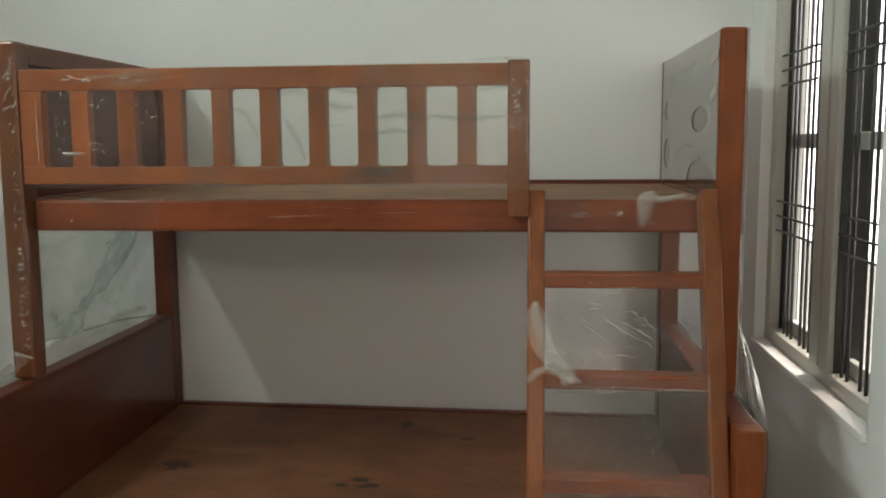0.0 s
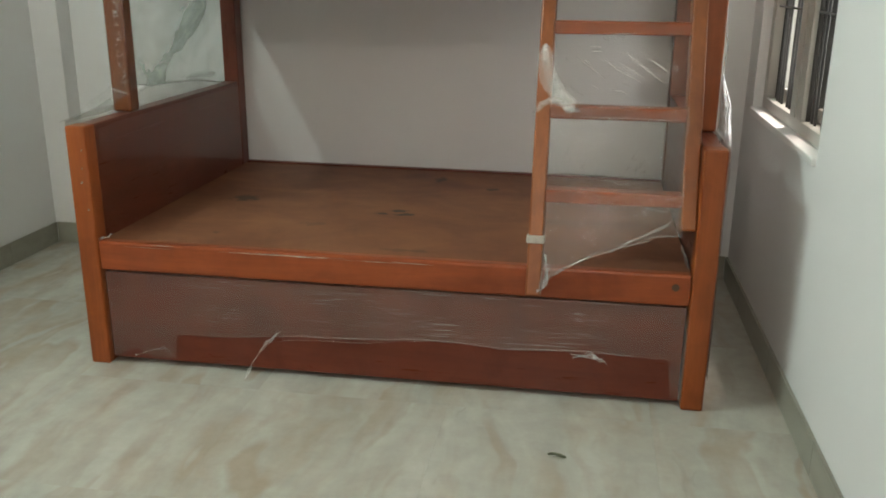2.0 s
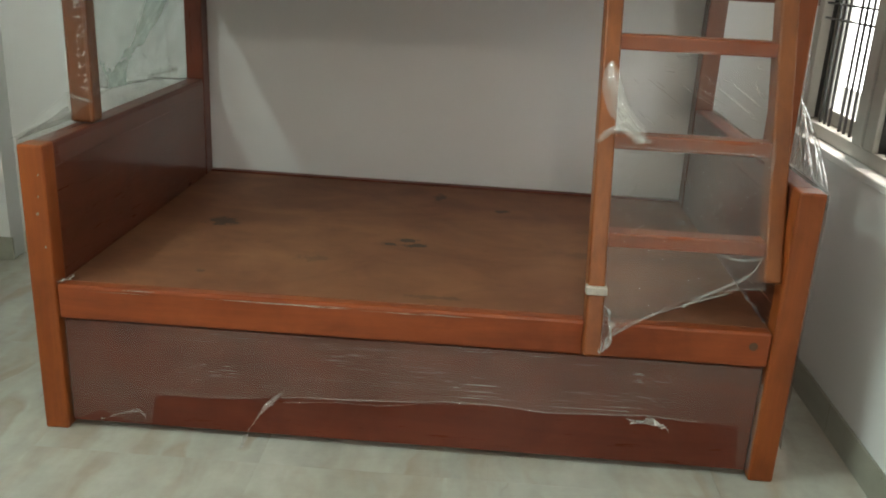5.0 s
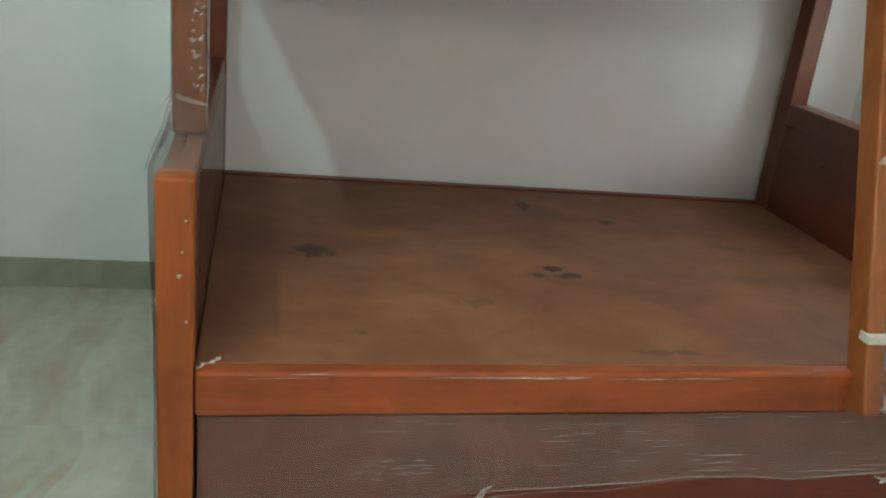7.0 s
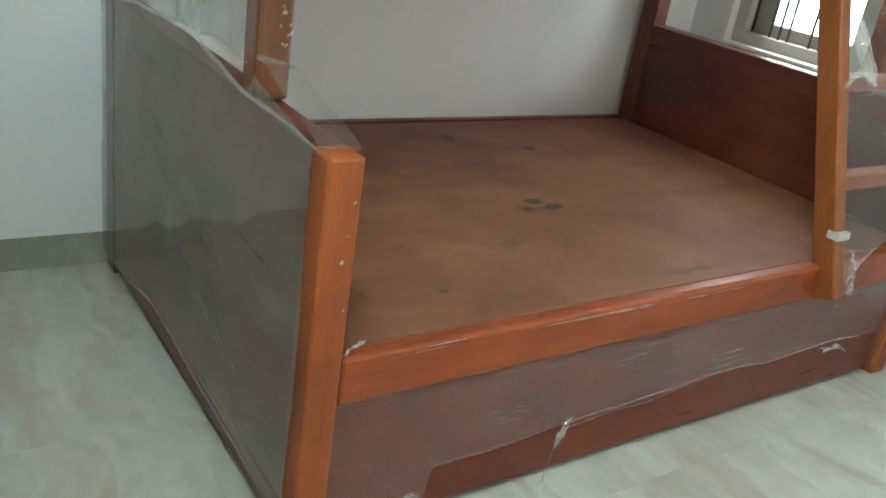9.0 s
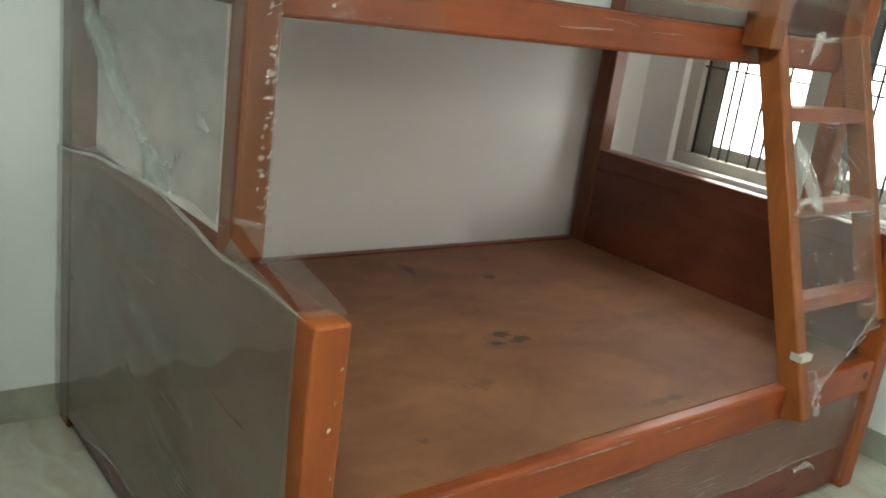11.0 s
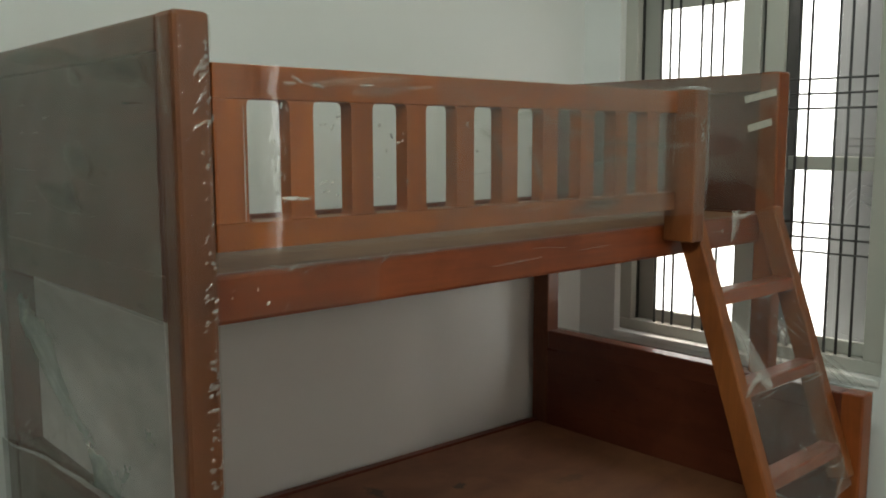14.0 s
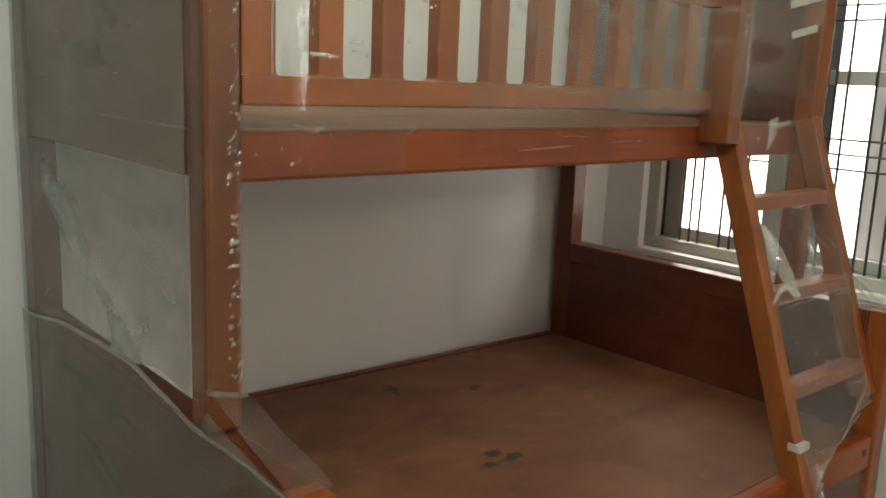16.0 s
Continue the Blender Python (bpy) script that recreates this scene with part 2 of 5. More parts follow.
def film(name, haze, gloss, crinkle, streak=(6, 30, 6), seam=0.5, milky=(0.77, 0.78, 0.73), rough=0.06, through=0.0):
    """Clear stretch film: mostly see-through, milky in streaks, with sharp creased reflections."""
    m, n, l, b = material(name)
    out = n["Material Output"]
    clear = n.new("ShaderNodeBsdfTransparent")
    clear.inputs[0].default_value = (0.97, 0.975, 0.965, 1)
    milk = n.new("ShaderNodeBsdfDiffuse")
    milk.inputs[0].default_value = (*milky, 1)
    shine = n.new("ShaderNodeBsdfGlossy")
    shine.inputs["Roughness"].default_value = rough
    f = noise_tex(n, l, coords(n, l, streak, vary=3.0), 1.0, 6, 0.65, 0.8)
    plain = coords(n, l, (1, 1, 1), vary=3.0)
    patch = noise_tex(n, l, plain, 3.2, 3, 0.6)
    c = noise_tex(n, l, plain, 16, 4, 0.55, 1.5)
    crease = maths(n, l, "ABSOLUTE", maths(n, l, "SUBTRACT", c, 0.5))
    crease = ramp(n, l, crease, [(0.0, grey(1)), (0.10, grey(0))])
    bm = n.new("ShaderNodeBump")
    bm.inputs["Strength"].default_value, bm.inputs["Distance"].default_value = crinkle, 0.010
    l.new(maths(n, l, "ADD", maths(n, l, "MULTIPLY", crease, seam), f), bm.inputs["Height"])
    l.new(bm.outputs[0], shine.inputs["Normal"])
    l.new(bm.outputs[0], milk.inputs["Normal"])
    cloud = maths(n, l, "MULTIPLY", ramp(n, l, f, [(0.4, grey(haze * 0.6)), (0.62, grey(haze * 1.3)), (0.78, grey(min(1.0, haze * 3.5)))]), ramp(n, l, patch, [(0.32, grey(0.75)), (0.68, grey(1.3))]))
    m1 = n.new("ShaderNodeMixShader")
    l.new(cloud, m1.inputs[0])
    l.new(clear.outputs[0], m1.inputs[1])
    back_lit = n.new("ShaderNodeBsdfTranslucent")
    back_lit.inputs[0].default_value = (*milky, 1)
    both = n.new("ShaderNodeMixShader")
    both.inputs[0].default_value = through
    l.new(milk.outputs[0], both.inputs[1])
    l.new(back_lit.outputs[0], both.inputs[2])
    l.new(both.outputs[0], m1.inputs[2])
    lw = n.new("ShaderNodeLayerWeight")
    lw.inputs[0].default_value = 0.5
    graze = maths(n, l, "POWER", lw.outputs["Facing"], 4.0)
    m2 = n.new("ShaderNodeMixShader")
    l.new(maths(n, l, "MULTIPLY", maths(n, l, "ADD", maths(n, l, "MULTIPLY", graze, 0.7), 0.045), gloss), m2.inputs[0])
    l.new(m1.outputs[0], m2.inputs[1])
    l.new(shine.outputs[0], m2.inputs[2])
    l.new(m2.outputs[0], out.inputs["Surface"])
    return m


film_mottle = film("mottled_stretch_film", 0.022, 0.7, 0.16, (12, 12, 20), 0.3, (0.62, 0.56, 0.46))
film_hazy = film("hazy_stretch_film", 0.38, 0.8, 0.012, (2, 1.2, 3), 0.1, (0.27, 0.262, 0.208))
film_open = film("lightly_hazed_film", 0.30, 0.8, 0.012, (2, 1.2, 3), 0.1, (0.40, 0.50, 0.455), through=0.5)
film_outer = film("milky_stretch_film", 0.4, 0.8, 0.03, (2, 1.2, 3), 0.1, (0.5, 0.48, 0.45))
film_veil = film("folded_stretch_film", 0.06, 1.0, 0.05, (4, 3, 4))
film_front = film("drawer_stretch_film", 0.05, 0.9, 0.15, (3, 8, 60))
film_clear = film("clear_stretch_film", 0.002, 0.6, 0.02, (4, 8, 20))
film_calm = film("taut_stretch_film", 0.008, 0.7, 0.10, (4, 4, 8))
film_crease = film("creased_stretch_film", 0.16, 1.3, 0.6, (20, 20, 20))
film_bunch = film("bunched_stretch_film", 0.26, 2.0, 0.5, (20, 20, 20), 0.5, (0.9, 0.9, 0.87))
# half milky, so that painted glints stay white from every side
film_mark = film("glint_and_scrap_film", 0.5, 1.0, 0.2, (20, 20, 20))
film_fold = film("pinched_stretch_film", 0.03, 2.8, 0.0, (20, 20, 20), 0.0)
film_white = film("whitened_stretch_film", 0.15, 1.8, 0.0, (20, 20, 20), 0.0, through=0.35)
film_head = film("milky_panel_film", 0.045, 1.7, 0.02, (3, 3, 3), 0.1, (0.77, 0.75, 0.60))
film_under = film("inner_panel_film", 0.03, 1.5, 0.01, (3, 3, 3), 0.1)
film_smear = film("drawn_stretch_film", 0.014, 0.7, 0.05, (2.5, 2, 42), 0.2)
film_soft = film("softly_creased_film", 0.042, 0.35, 0.0, (20, 20, 20), 0.0, through=0.45)
# gloss raised and white haze added, to paint part of the folds' glints
film_tick = film("sharply_pinched_film", 0.14, 5.0, 0.0, (20, 20, 20), 0.0)
film_scarf = film("gathered_stretch_film", 0.17, 1.6, 0.0, (20, 20, 20), 0.0, (0.86, 0.84, 0.80))
film_wrap = film("crushed_stretch_film", 0.001, 0.9, 0.0, (8, 8, 8), 0.0)
film_flat = film("smooth_stretch_film", 0.001, 1.3, 0.003, (3, 3, 5), 0.0, rough=0.025)
# milky as well as glossy: the glints of folds are put into the colour
film_spark = film("white_glint_film", 0.32, 3.0, 0.0, (20, 20, 20), 0.0)
# pale diffuse film that stands in for the sheen of wrinkles
film_gleam = film("gleaming_creased_film", 0.03, 0.6, 0.0, (6, 6, 6), 0.0)
film_faint = film("faintly_creased_film", 0.03, 0.2, 0.0, (6, 6, 6), 0.0, through=0.45)


def glow(name, colour, strength):
    m, n, l, b = material(name)
    e = n.new("ShaderNodeEmission")
    e.inputs[0].default_value, e.inputs[1].default_value = (*colour, 1), strength
    l.new(e.outputs[0], n["Material Output"].inputs["Surface"])
    return m


def sky_glow(name, colour, low, high, top):
    """An overcast sky that brightens from the horizon towards its top, as real ones do."""
    m, n, l, b = material(name)
    pos = n.new("ShaderNodeSeparateXYZ")
    l.new(n.new("ShaderNodeTexCoord").outputs["Object"], pos.inputs[0])
    rise = n.new("ShaderNodeMapRange")
    rise.inputs["From Min"].default_value, rise.inputs["From Max"].default_value = 1.0, top
    rise.inputs["To Min"].default_value, rise.inputs["To Max"].default_value = low, high
    l.new(pos.outputs["Z"], rise.inputs["Value"])
    e = n.new("ShaderNodeEmission")
    e.inputs[0].default_value = (*colour, 1)
    l.new(rise.outputs[0], e.inputs[1])
    l.new(e.outputs[0], n["Material Output"].inputs["Surface"])
    return m


# ---- geometry helpers ----
def mesh_object(name, bm, mat, parent=None, label="", smooth=False):
    """Links a bmesh given in world metres; under a parent it is moved into the parent's own space."""
    if parent is not None:
        base = parent.matrix_world.translation if parent.parent is None else parent.parent.matrix_world.translation
        bmesh.ops.translate(bm, verts=bm.verts, vec=-Vector(base))
    data = bpy.data.meshes.new(name)
    bmesh.ops.recalc_face_normals(bm, faces=bm.faces)
    bm.to_mesh(data)
    bm.free()
    data.materials.append(mat)
    for p in data.polygons:
        p.use_smooth = smooth or mat.name.startswith("bunched")
    ob = new(name, data)
    if parent is not None:
        ob.parent = parent
    return tagged(ob, label) if label else ob


def part(name, bm, mat, parent, label="", smooth=False):
    return mesh_object(name, bm, mat, parent, label, smooth)


def thing(name, base, label, category, group=""):
    ob = new(name)
    ob.location = base
    ob.empty_display_size = 0.1
    bpy.context.view_layer.update()
    return tagged(ob, label, category, group)


def add_box(bm, lo, hi, bevel=0.0):
    geo = bmesh.ops.create_cube(bm, size=1.0)
    vs = geo["verts"]
    for v in vs:
        v.co = Vector([lo[k] + (v.co[k] + 0.5) * (hi[k] - lo[k]) for k in range(3)])
    if bevel:
        es = list({e for v in vs for e in v.link_edges})
        bmesh.ops.bevel(bm, geom=es, offset=bevel, segments=2, profile=0.5, affect="EDGES")
    return bm


def box(lo, hi, bevel=0.004):
    return add_box(bmesh.new(), lo, hi, bevel)


def prism(profile, axis, a, b, bevel=0.0):
    """Extrudes a closed outline along an axis. For x the outline is (y, z); for y (x, z); for z (x, y)."""
    bm = bmesh.new()

    def at(p, q, s):
        return {"x": (s, p, q), "y": (p, s, q), "z": (p, q, s)}[axis]

    lo = [bm.verts.new(at(p, q, a)) for p, q in profile]
    hi = [bm.verts.new(at(p, q, b)) for p, q in profile]
    bm.faces.new(lo)
    bm.faces.new(hi[::-1])
    for k in range(len(lo)):
        j = (k + 1) % len(lo)
        bm.faces.new((lo[k], lo[j], hi[j], hi[k]))
    if bevel:
        bmesh.ops.recalc_face_normals(bm, faces=bm.faces)
        bmesh.ops.bevel(bm, geom=list(bm.edges), offset=bevel, segments=2, profile=0.5, affect="EDGES")
    return bm


def rod(a, b, r, seg=10):
    bm = bmesh.new()
    a, b = Vector(a), Vector(b)
    q = (b - a).to_track_quat("Z", "Y").to_matrix().to_4x4()
    bmesh.ops.create_cone(bm, cap_ends=True, segments=seg, radius1=r, radius2=r, depth=(b - a).length, matrix=Matrix.Translation((a + b) / 2) @ q)
    return bm


def sheet(corner, u, v, nu, nv, amp, seed, freq=5.0, edge=None):
    """A thin wrinkled sheet from a corner along u and v. edge(s) shortens v at the share s of u, for a torn hem."""
    corner, u, v = Vector(corner), Vector(u), Vector(v)
    normal = u.cross(v).normalized()
    bm = bmesh.new()
    grid = []
    for i in range(nu + 1):
        row = []
        s = i / nu
        reach = edge(s) if edge else 1.0
        for j in range(nv + 1):
            t = j / nv * reach
            p = corner + u * s + v * t
            w = noise.fractal(p * freq + Vector((seed, seed * 1.7, 0)), 0.8, 2.1, 4)
            row.append(bm.verts.new(p + normal * (amp * (abs(w) * 1.6 + 0.1))))
        grid.append(row)
    for i in range(nu):
        for j in range(nv):
            bm.faces.new((grid[i][j], grid[i + 1][j], grid[i + 1][j + 1], grid[i][j + 1]))
    return bm


def quad_strip(points_a, points_b, amp, seed):
    """Film stretched between two lines of points."""
    bm = bmesh.new()
    rows = []
    for i, (a, b) in enumerate(zip(points_a, points_b)):
        a, b = Vector(a), Vector(b)
        row = []
        for j in range(9):
            p = a.lerp(b, j / 8)
            w = noise.noise_vector(p * 9 + Vector((seed, 0, 0)))
            row.append(bm.verts.new(p + w * amp))
        rows.append(row)
    for r0, r1 in zip(rows, rows[1:]):
        for j in range(8):
            bm.faces.new((r0[j], r1[j], r1[j + 1], r0[j + 1]))
    return bm


def wire(name, points, radius, mat, parent=None, label="", seg=7):
    """A round cord through the points, smoothed, as a mesh."""
    pts = [Vector(p) for p in points]
    for _ in range(2):
        out = [pts[0]]
        for a, b in zip(pts, pts[1:]):
            out += [a.lerp(b, 0.25), a.lerp(b, 0.75)]
        pts = out + [pts[-1]]
    bm = bmesh.new()
    rings = []
    for i, p in enumerate(pts):
        d = (pts[min(i + 1, len(pts) - 1)] - pts[max(i - 1, 0)]).normalized()
        u = d.cross(Vector((0.3, 0.9, 0.31))).normalized()
        w = d.cross(u)
        rings.append([bm.verts.new(p + radius * (math.cos(k * math.tau / seg) * u + math.sin(k * math.tau / seg) * w)) for k in range(seg)])
    for r0, r1 in zip(rings, rings[1:]):
        for k in range(seg):
            bm.faces.new((r0[k], r0[(k + 1) % seg], r1[(k + 1) % seg], r1[k]))
    bm.faces.new(rings[0])
    bm.faces.new(rings[-1][::-1])
    return mesh_object(name, bm, mat, parent, label, True)


def streaks(spans, seed, thick=0.0011):
    """Short flat strips that put the glints of taut film in as white. spans: (centre, along, up, count, length) in
    world metres.
    """
    rng = random.Random(seed)
    bm = bmesh.new()
    for centre, along, up, count, length in spans:
        along, up = Vector(along), Vector(up)
        for _ in range(count):
            c = Vector(centre) + along * rng.uniform(-0.5, 0.5) + up * rng.uniform(-0.5, 0.5)
            h = along.normalized() * length * rng.uniform(0.25, 1.0) / 2
            tilt = up.normalized() * rng.uniform(-0.0012, 0.0012)
            t = up.normalized() * thick * rng.uniform(0.4, 1.2)
            mid = up.normalized() * rng.uniform(-0.0008, 0.0008)
            lo = [bm.verts.new(c - h - tilt), bm.verts.new(c + mid - t * 0.5), bm.verts.new(c + h + tilt)]
            hi = [bm.verts.new(c - h - tilt + t * 0.2), bm.verts.new(c + mid + t), bm.verts.new(c + h + tilt + t * 0.2)]
            for k in range(2):
                bm.faces.new((lo[k], lo[k + 1], hi[k + 1], hi[k]))
    return bm


def fold(bm, points, out, width, lift, seed):
    """Adds one pinched ridge of film along the points, standing up in the direction out."""
    rng = random.Random(seed)
    out = Vector(out).normalized()
    pts = [Vector(p) for p in points]
    fine = []
    for a, b in zip(pts, pts[1:]):
        steps_n = max(3, int((b - a).length / 0.012))
        fine += [a.lerp(b, k / steps_n) for k in range(steps_n)]
    fine.append(pts[-1])
    rows = []
    for i, p in enumerate(fine):
        d = (fine[min(i + 1, len(fine) - 1)] - fine[max(i - 1, 0)]).normalized()
        side = d.cross(out).normalized()
        taper = math.sin(math.pi * (i + 0.5) / len(fine)) ** 0.5
        w = width * taper * rng.uniform(0.82, 1.12)
        sway = side * rng.uniform(-0.06, 0.06) * width
        rows.append([bm.verts.new(p + sway + side * w * k * 0.5 + out * lift * taper * math.cos(k * math.pi / 2) * rng.uniform(0.85, 1.15)) for k in (-1, -0.5, 0, 0.5, 1)])
    for r0, r1 in zip(rows, rows[1:]):
        for k in range(4):
            bm.faces.new((r0[k], r1[k], r1[k + 1], r0[k + 1]))
    return bm


def flecks(spans, out, seed, width=0.003, lift=0.0015):
    """Many short pinched folds. spans: (centre, along, up, count, length, tilt)."""
    rng = random.Random(seed)
    bm = bmesh.new()
    for centre, along, up, count, length, tilt in spans:
        along, up = Vector(along), Vector(up)
        u, v = along.normalized(), up.normalized()
        for k in range(count):
            c = Vector(centre) + along * rng.uniform(-0.5, 0.5) + up * rng.uniform(-0.5, 0.5)
            a = radians(tilt + rng.gauss(0, 25 if length < 0.04 else 2.5))
            h = (u * math.cos(a) + v * math.sin(a)) * length * rng.uniform(0.25, 0.6)
            mid = c + (v * math.cos(a) - u * math.sin(a)) * length * rng.uniform(-0.12, 0.12) * (1.0 if length < 0.04 else 0.12)
            fold(bm, [c - h, mid, c + h], out, width * rng.uniform(0.5, 1.3), lift * rng.uniform(0.6, 1.4), seed * 97 + k)
    return bm


def sleeve(lo, hi, z0, z1, radius, amp, seed, step=0.004):
    """Film wrapped round an upright post with rounded corners and crushed into small wrinkles."""
    ring = []
    for cx, cy, a0 in ((hi[0] - radius, lo[1] + radius, -90), (hi[0] - radius, hi[1] - radius, 0), (lo[0] + radius, hi[1] - radius, 90), (lo[0] + radius, lo[1] + radius, 180)):
        for k in range(7):
            a = radians(a0 + 15 * k)
            ring.append((Vector((cx + radius * math.cos(a), cy + radius * math.sin(a), 0)), Vector((math.cos(a), math.sin(a), 0))))
    full = []
    for k, (p, n) in enumerate(ring):
        q, m = ring[(k + 1) % len(ring)]
        full.append((p, n))
        parts_n = int((q - p).length / 0.007)
        full += [(p.lerp(q, j / parts_n), n.lerp(m, j / parts_n).normalized()) for j in range(1, parts_n)]
    bm = bmesh.new()
    rows = []
    count = int((z1 - z0) / step)
    for i in range(count + 1):
        z = z0 + (z1 - z0) * i / count
        row = []
        for p, n in full:
            q = Vector((p.x * 90, p.y * 90, z * 125 + 30 * p.x)) + Vector((seed, seed * 1.3, 0))
            busy = 0.35 + 0.65 * max(0.0, min(1.0, 0.5 + 1.6 * noise.noise(Vector((seed, 0, z * 4.5)))))
            w = abs(noise.noise(q)) * 0.9 + abs(noise.noise(q * 2.3)) * 0.35
            row.append(bm.verts.new(Vector((p.x, p.y, z)) + n * amp * busy * w))
        rows.append(row)
    m = len(full)
    for r0, r1 in zip(rows, rows[1:]):
        for k in range(m):
            bm.faces.new((r0[k], r0[(k + 1) % m], r1[(k + 1) % m], r1[k]))
    return bm


def structure(name, bm, mat, label, category):
    return tagged(mesh_object(name, bm, mat), label, category, kind="structure")


# ---- plan ----
XL, XR, YB, YF, ZC = -2.42, 0.70, 3.455, -2.4, 3.05    # room: left, right, bed wall, far end behind, ceiling
WY0, WY1, WZ0, WZ1 = 2.19, 3.225, 0.752, 2.115         # window opening beside the bed
VY0, VY1 = -1.24, -0.90                                # second window of the same wall
SKEW = -0.021                                          # the bed wall runs slightly askew to the bed
TH = 0.16                                              # wall thickness

# ---- walls ----


def yb(x):
    return YB + 0.012 + SKEW * (x - XL)


def along_north(x0, x1, front, back, z0, z1):
    """A slab that follows the skewed bed wall; front and back are offsets from its face."""
    return prism([(x0, yb(x0) + front), (x1, yb(x1) + front), (x1, yb(x1) + back), (x0, yb(x0) + back)], "z", z0, z1)


structure("wall_north", along_north(XL - TH, XR + TH, 0, TH, 0, ZC), wall_paint, "plain off-white painted wall behind the bunk bed", "wall")
DX0, DX1, DZ = -1.10, 0.40, 2.05                       # doorway added in the unseen end wall to let fill light in
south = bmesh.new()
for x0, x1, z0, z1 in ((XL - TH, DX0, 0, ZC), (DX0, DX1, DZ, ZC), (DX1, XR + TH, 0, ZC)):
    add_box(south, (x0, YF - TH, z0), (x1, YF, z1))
structure("wall_south", south, wall_paint, "plain off-white painted end wall, unseen, with a doorway added for fill light", "wall")
structure("wall_west", box((XL - TH, YF, 0), (XL, YB, ZC), 0), wall_paint, "plain off-white painted side wall", "wall")
east = bmesh.new()
for y0, y1, z0, z1 in ((YF, VY0, 0, ZC), (VY0, VY1, 0, WZ0), (VY0, VY1, WZ1, ZC), (VY1, WY0, 0, ZC), (WY0, WY1, 0, WZ0), (WY0, WY1, WZ1, ZC), (WY1, yb(XR), 0, ZC)):
    add_box(east, (XR, y0, z0), (XR + TH, y1, z1))
structure("wall_east", east, wall_paint, "off-white painted wall with barred windows", "wall")
structure("pilaster", along_north(XL, XL + 0.135, -0.10, -0.0, 0, ZC), wall_paint, "painted corner pilaster of the room", "pilaster")
structure("ceiling", box((XL - TH, YF - TH, ZC), (XR + TH, YB + TH, ZC + 0.12), 0), ceiling_paint, "plain white ceiling", "ceiling")

# ---- bunk bed ----
BX0, BX1 = -1.515, 0.455      # outer ends
P = 0.065                     # post thickness
IX0, IX1 = BX0 + P, BX1 - P   # inner faces of the end frames
LY, UY, BY = 2.115, 2.41, 3.43
BYR = 3.382   # front of the lower bunk, front of the upper bunk, back
Z_LOW, Z_UP, Z_TOP = 0.79, 1.215, 1.72
bed = thing("bunk_bed", ((BX0 + BX1) / 2, (LY + BY) / 2, 0), "orange-brown varnished wooden bunk bed, partly wrapped in clear film", "bunk bed")


def by(x):
    return BY + (BYR - BY) * (x - IX0) / (IX1 - IX0)


def along_back(front, back, z0, z1):
    """A slab along the skewed back of the bed; front and back are offsets from it."""
    xs = (IX0 + 0.001, IX1 - 0.001)
    return prism([(xs[0], by(xs[0]) + front), (xs[1], by(xs[1]) + front), (xs[1], by(xs[1]) + back), (xs[0], by(xs[0]) + back)], "z", z0, z1, 0.003)


def deck(front, z0, z1):
    xs = (IX0 + 0.001, IX1 - 0.001)
    return prism([(xs[0], front), (xs[1], front), (xs[1], by(xs[1]) - 0.031), (xs[0], by(xs[0]) - 0.031)], "z", z0, z1, 0.002)


ends = ((BX0, IX0, BY), (IX1, BX1, BYR))
for a, b, back in ends:
    filmed = a == BX0
    part("lower_front_post", box((a, LY, 0.0), (b, LY + P, Z_LOW), 0.006), wood_z, bed)
    part("upper_front_post", box((a, UY, Z_LOW + 0.001), (b, UY + P, Z_TOP), 0.009 if filmed else 0.008), post_z if filmed else wood_z, bed)
    part("back_post", box((a, back - 0.075, 0.0), (b, back, Z_TOP), 0.005), red_z if filmed else mid_z, bed)
    part("end_rail", box((a + 0.003, LY + P, Z_LOW - 0.07), (b - 0.003, back - 0.075, Z_LOW - 0.002), 0.005), red_y, bed)
    part("end_rail", box((a + 0.003, LY + P, 0.03), (b - 0.003, back - 0.075, 0.10), 0.005), red_y, bed)
    part("end_panel", box((a + 0.0045, LY + P - 0.004, 0.098), (b - 0.0045, back - 0.071, Z_LOW - 0.068), 0), red_y, bed, "dark red-brown veneered end panel")
    part("head_rail", box((a + 0.003, UY + P, Z_TOP - 0.06), (b - 0.003, back - 0.075, Z_TOP - 0.002), 0.005), mid_y, bed)
    low = 0.008 if filmed else 0.003
    part("head_rail", box((a + low, UY + P, Z_UP), (b - 0.003, back - 0.075, Z_UP + 0.08), 0.005), red_y if filmed else mid_y, bed)
    part("head_panel", box((a + low + 0.004 if filmed else a + 0.022, UY + P - 0.004, Z_UP + 0.078), (b - 0.022, back - 0.071, Z_TOP - 0.058), 0), red_y, bed, "dark red-brown veneered head panel")

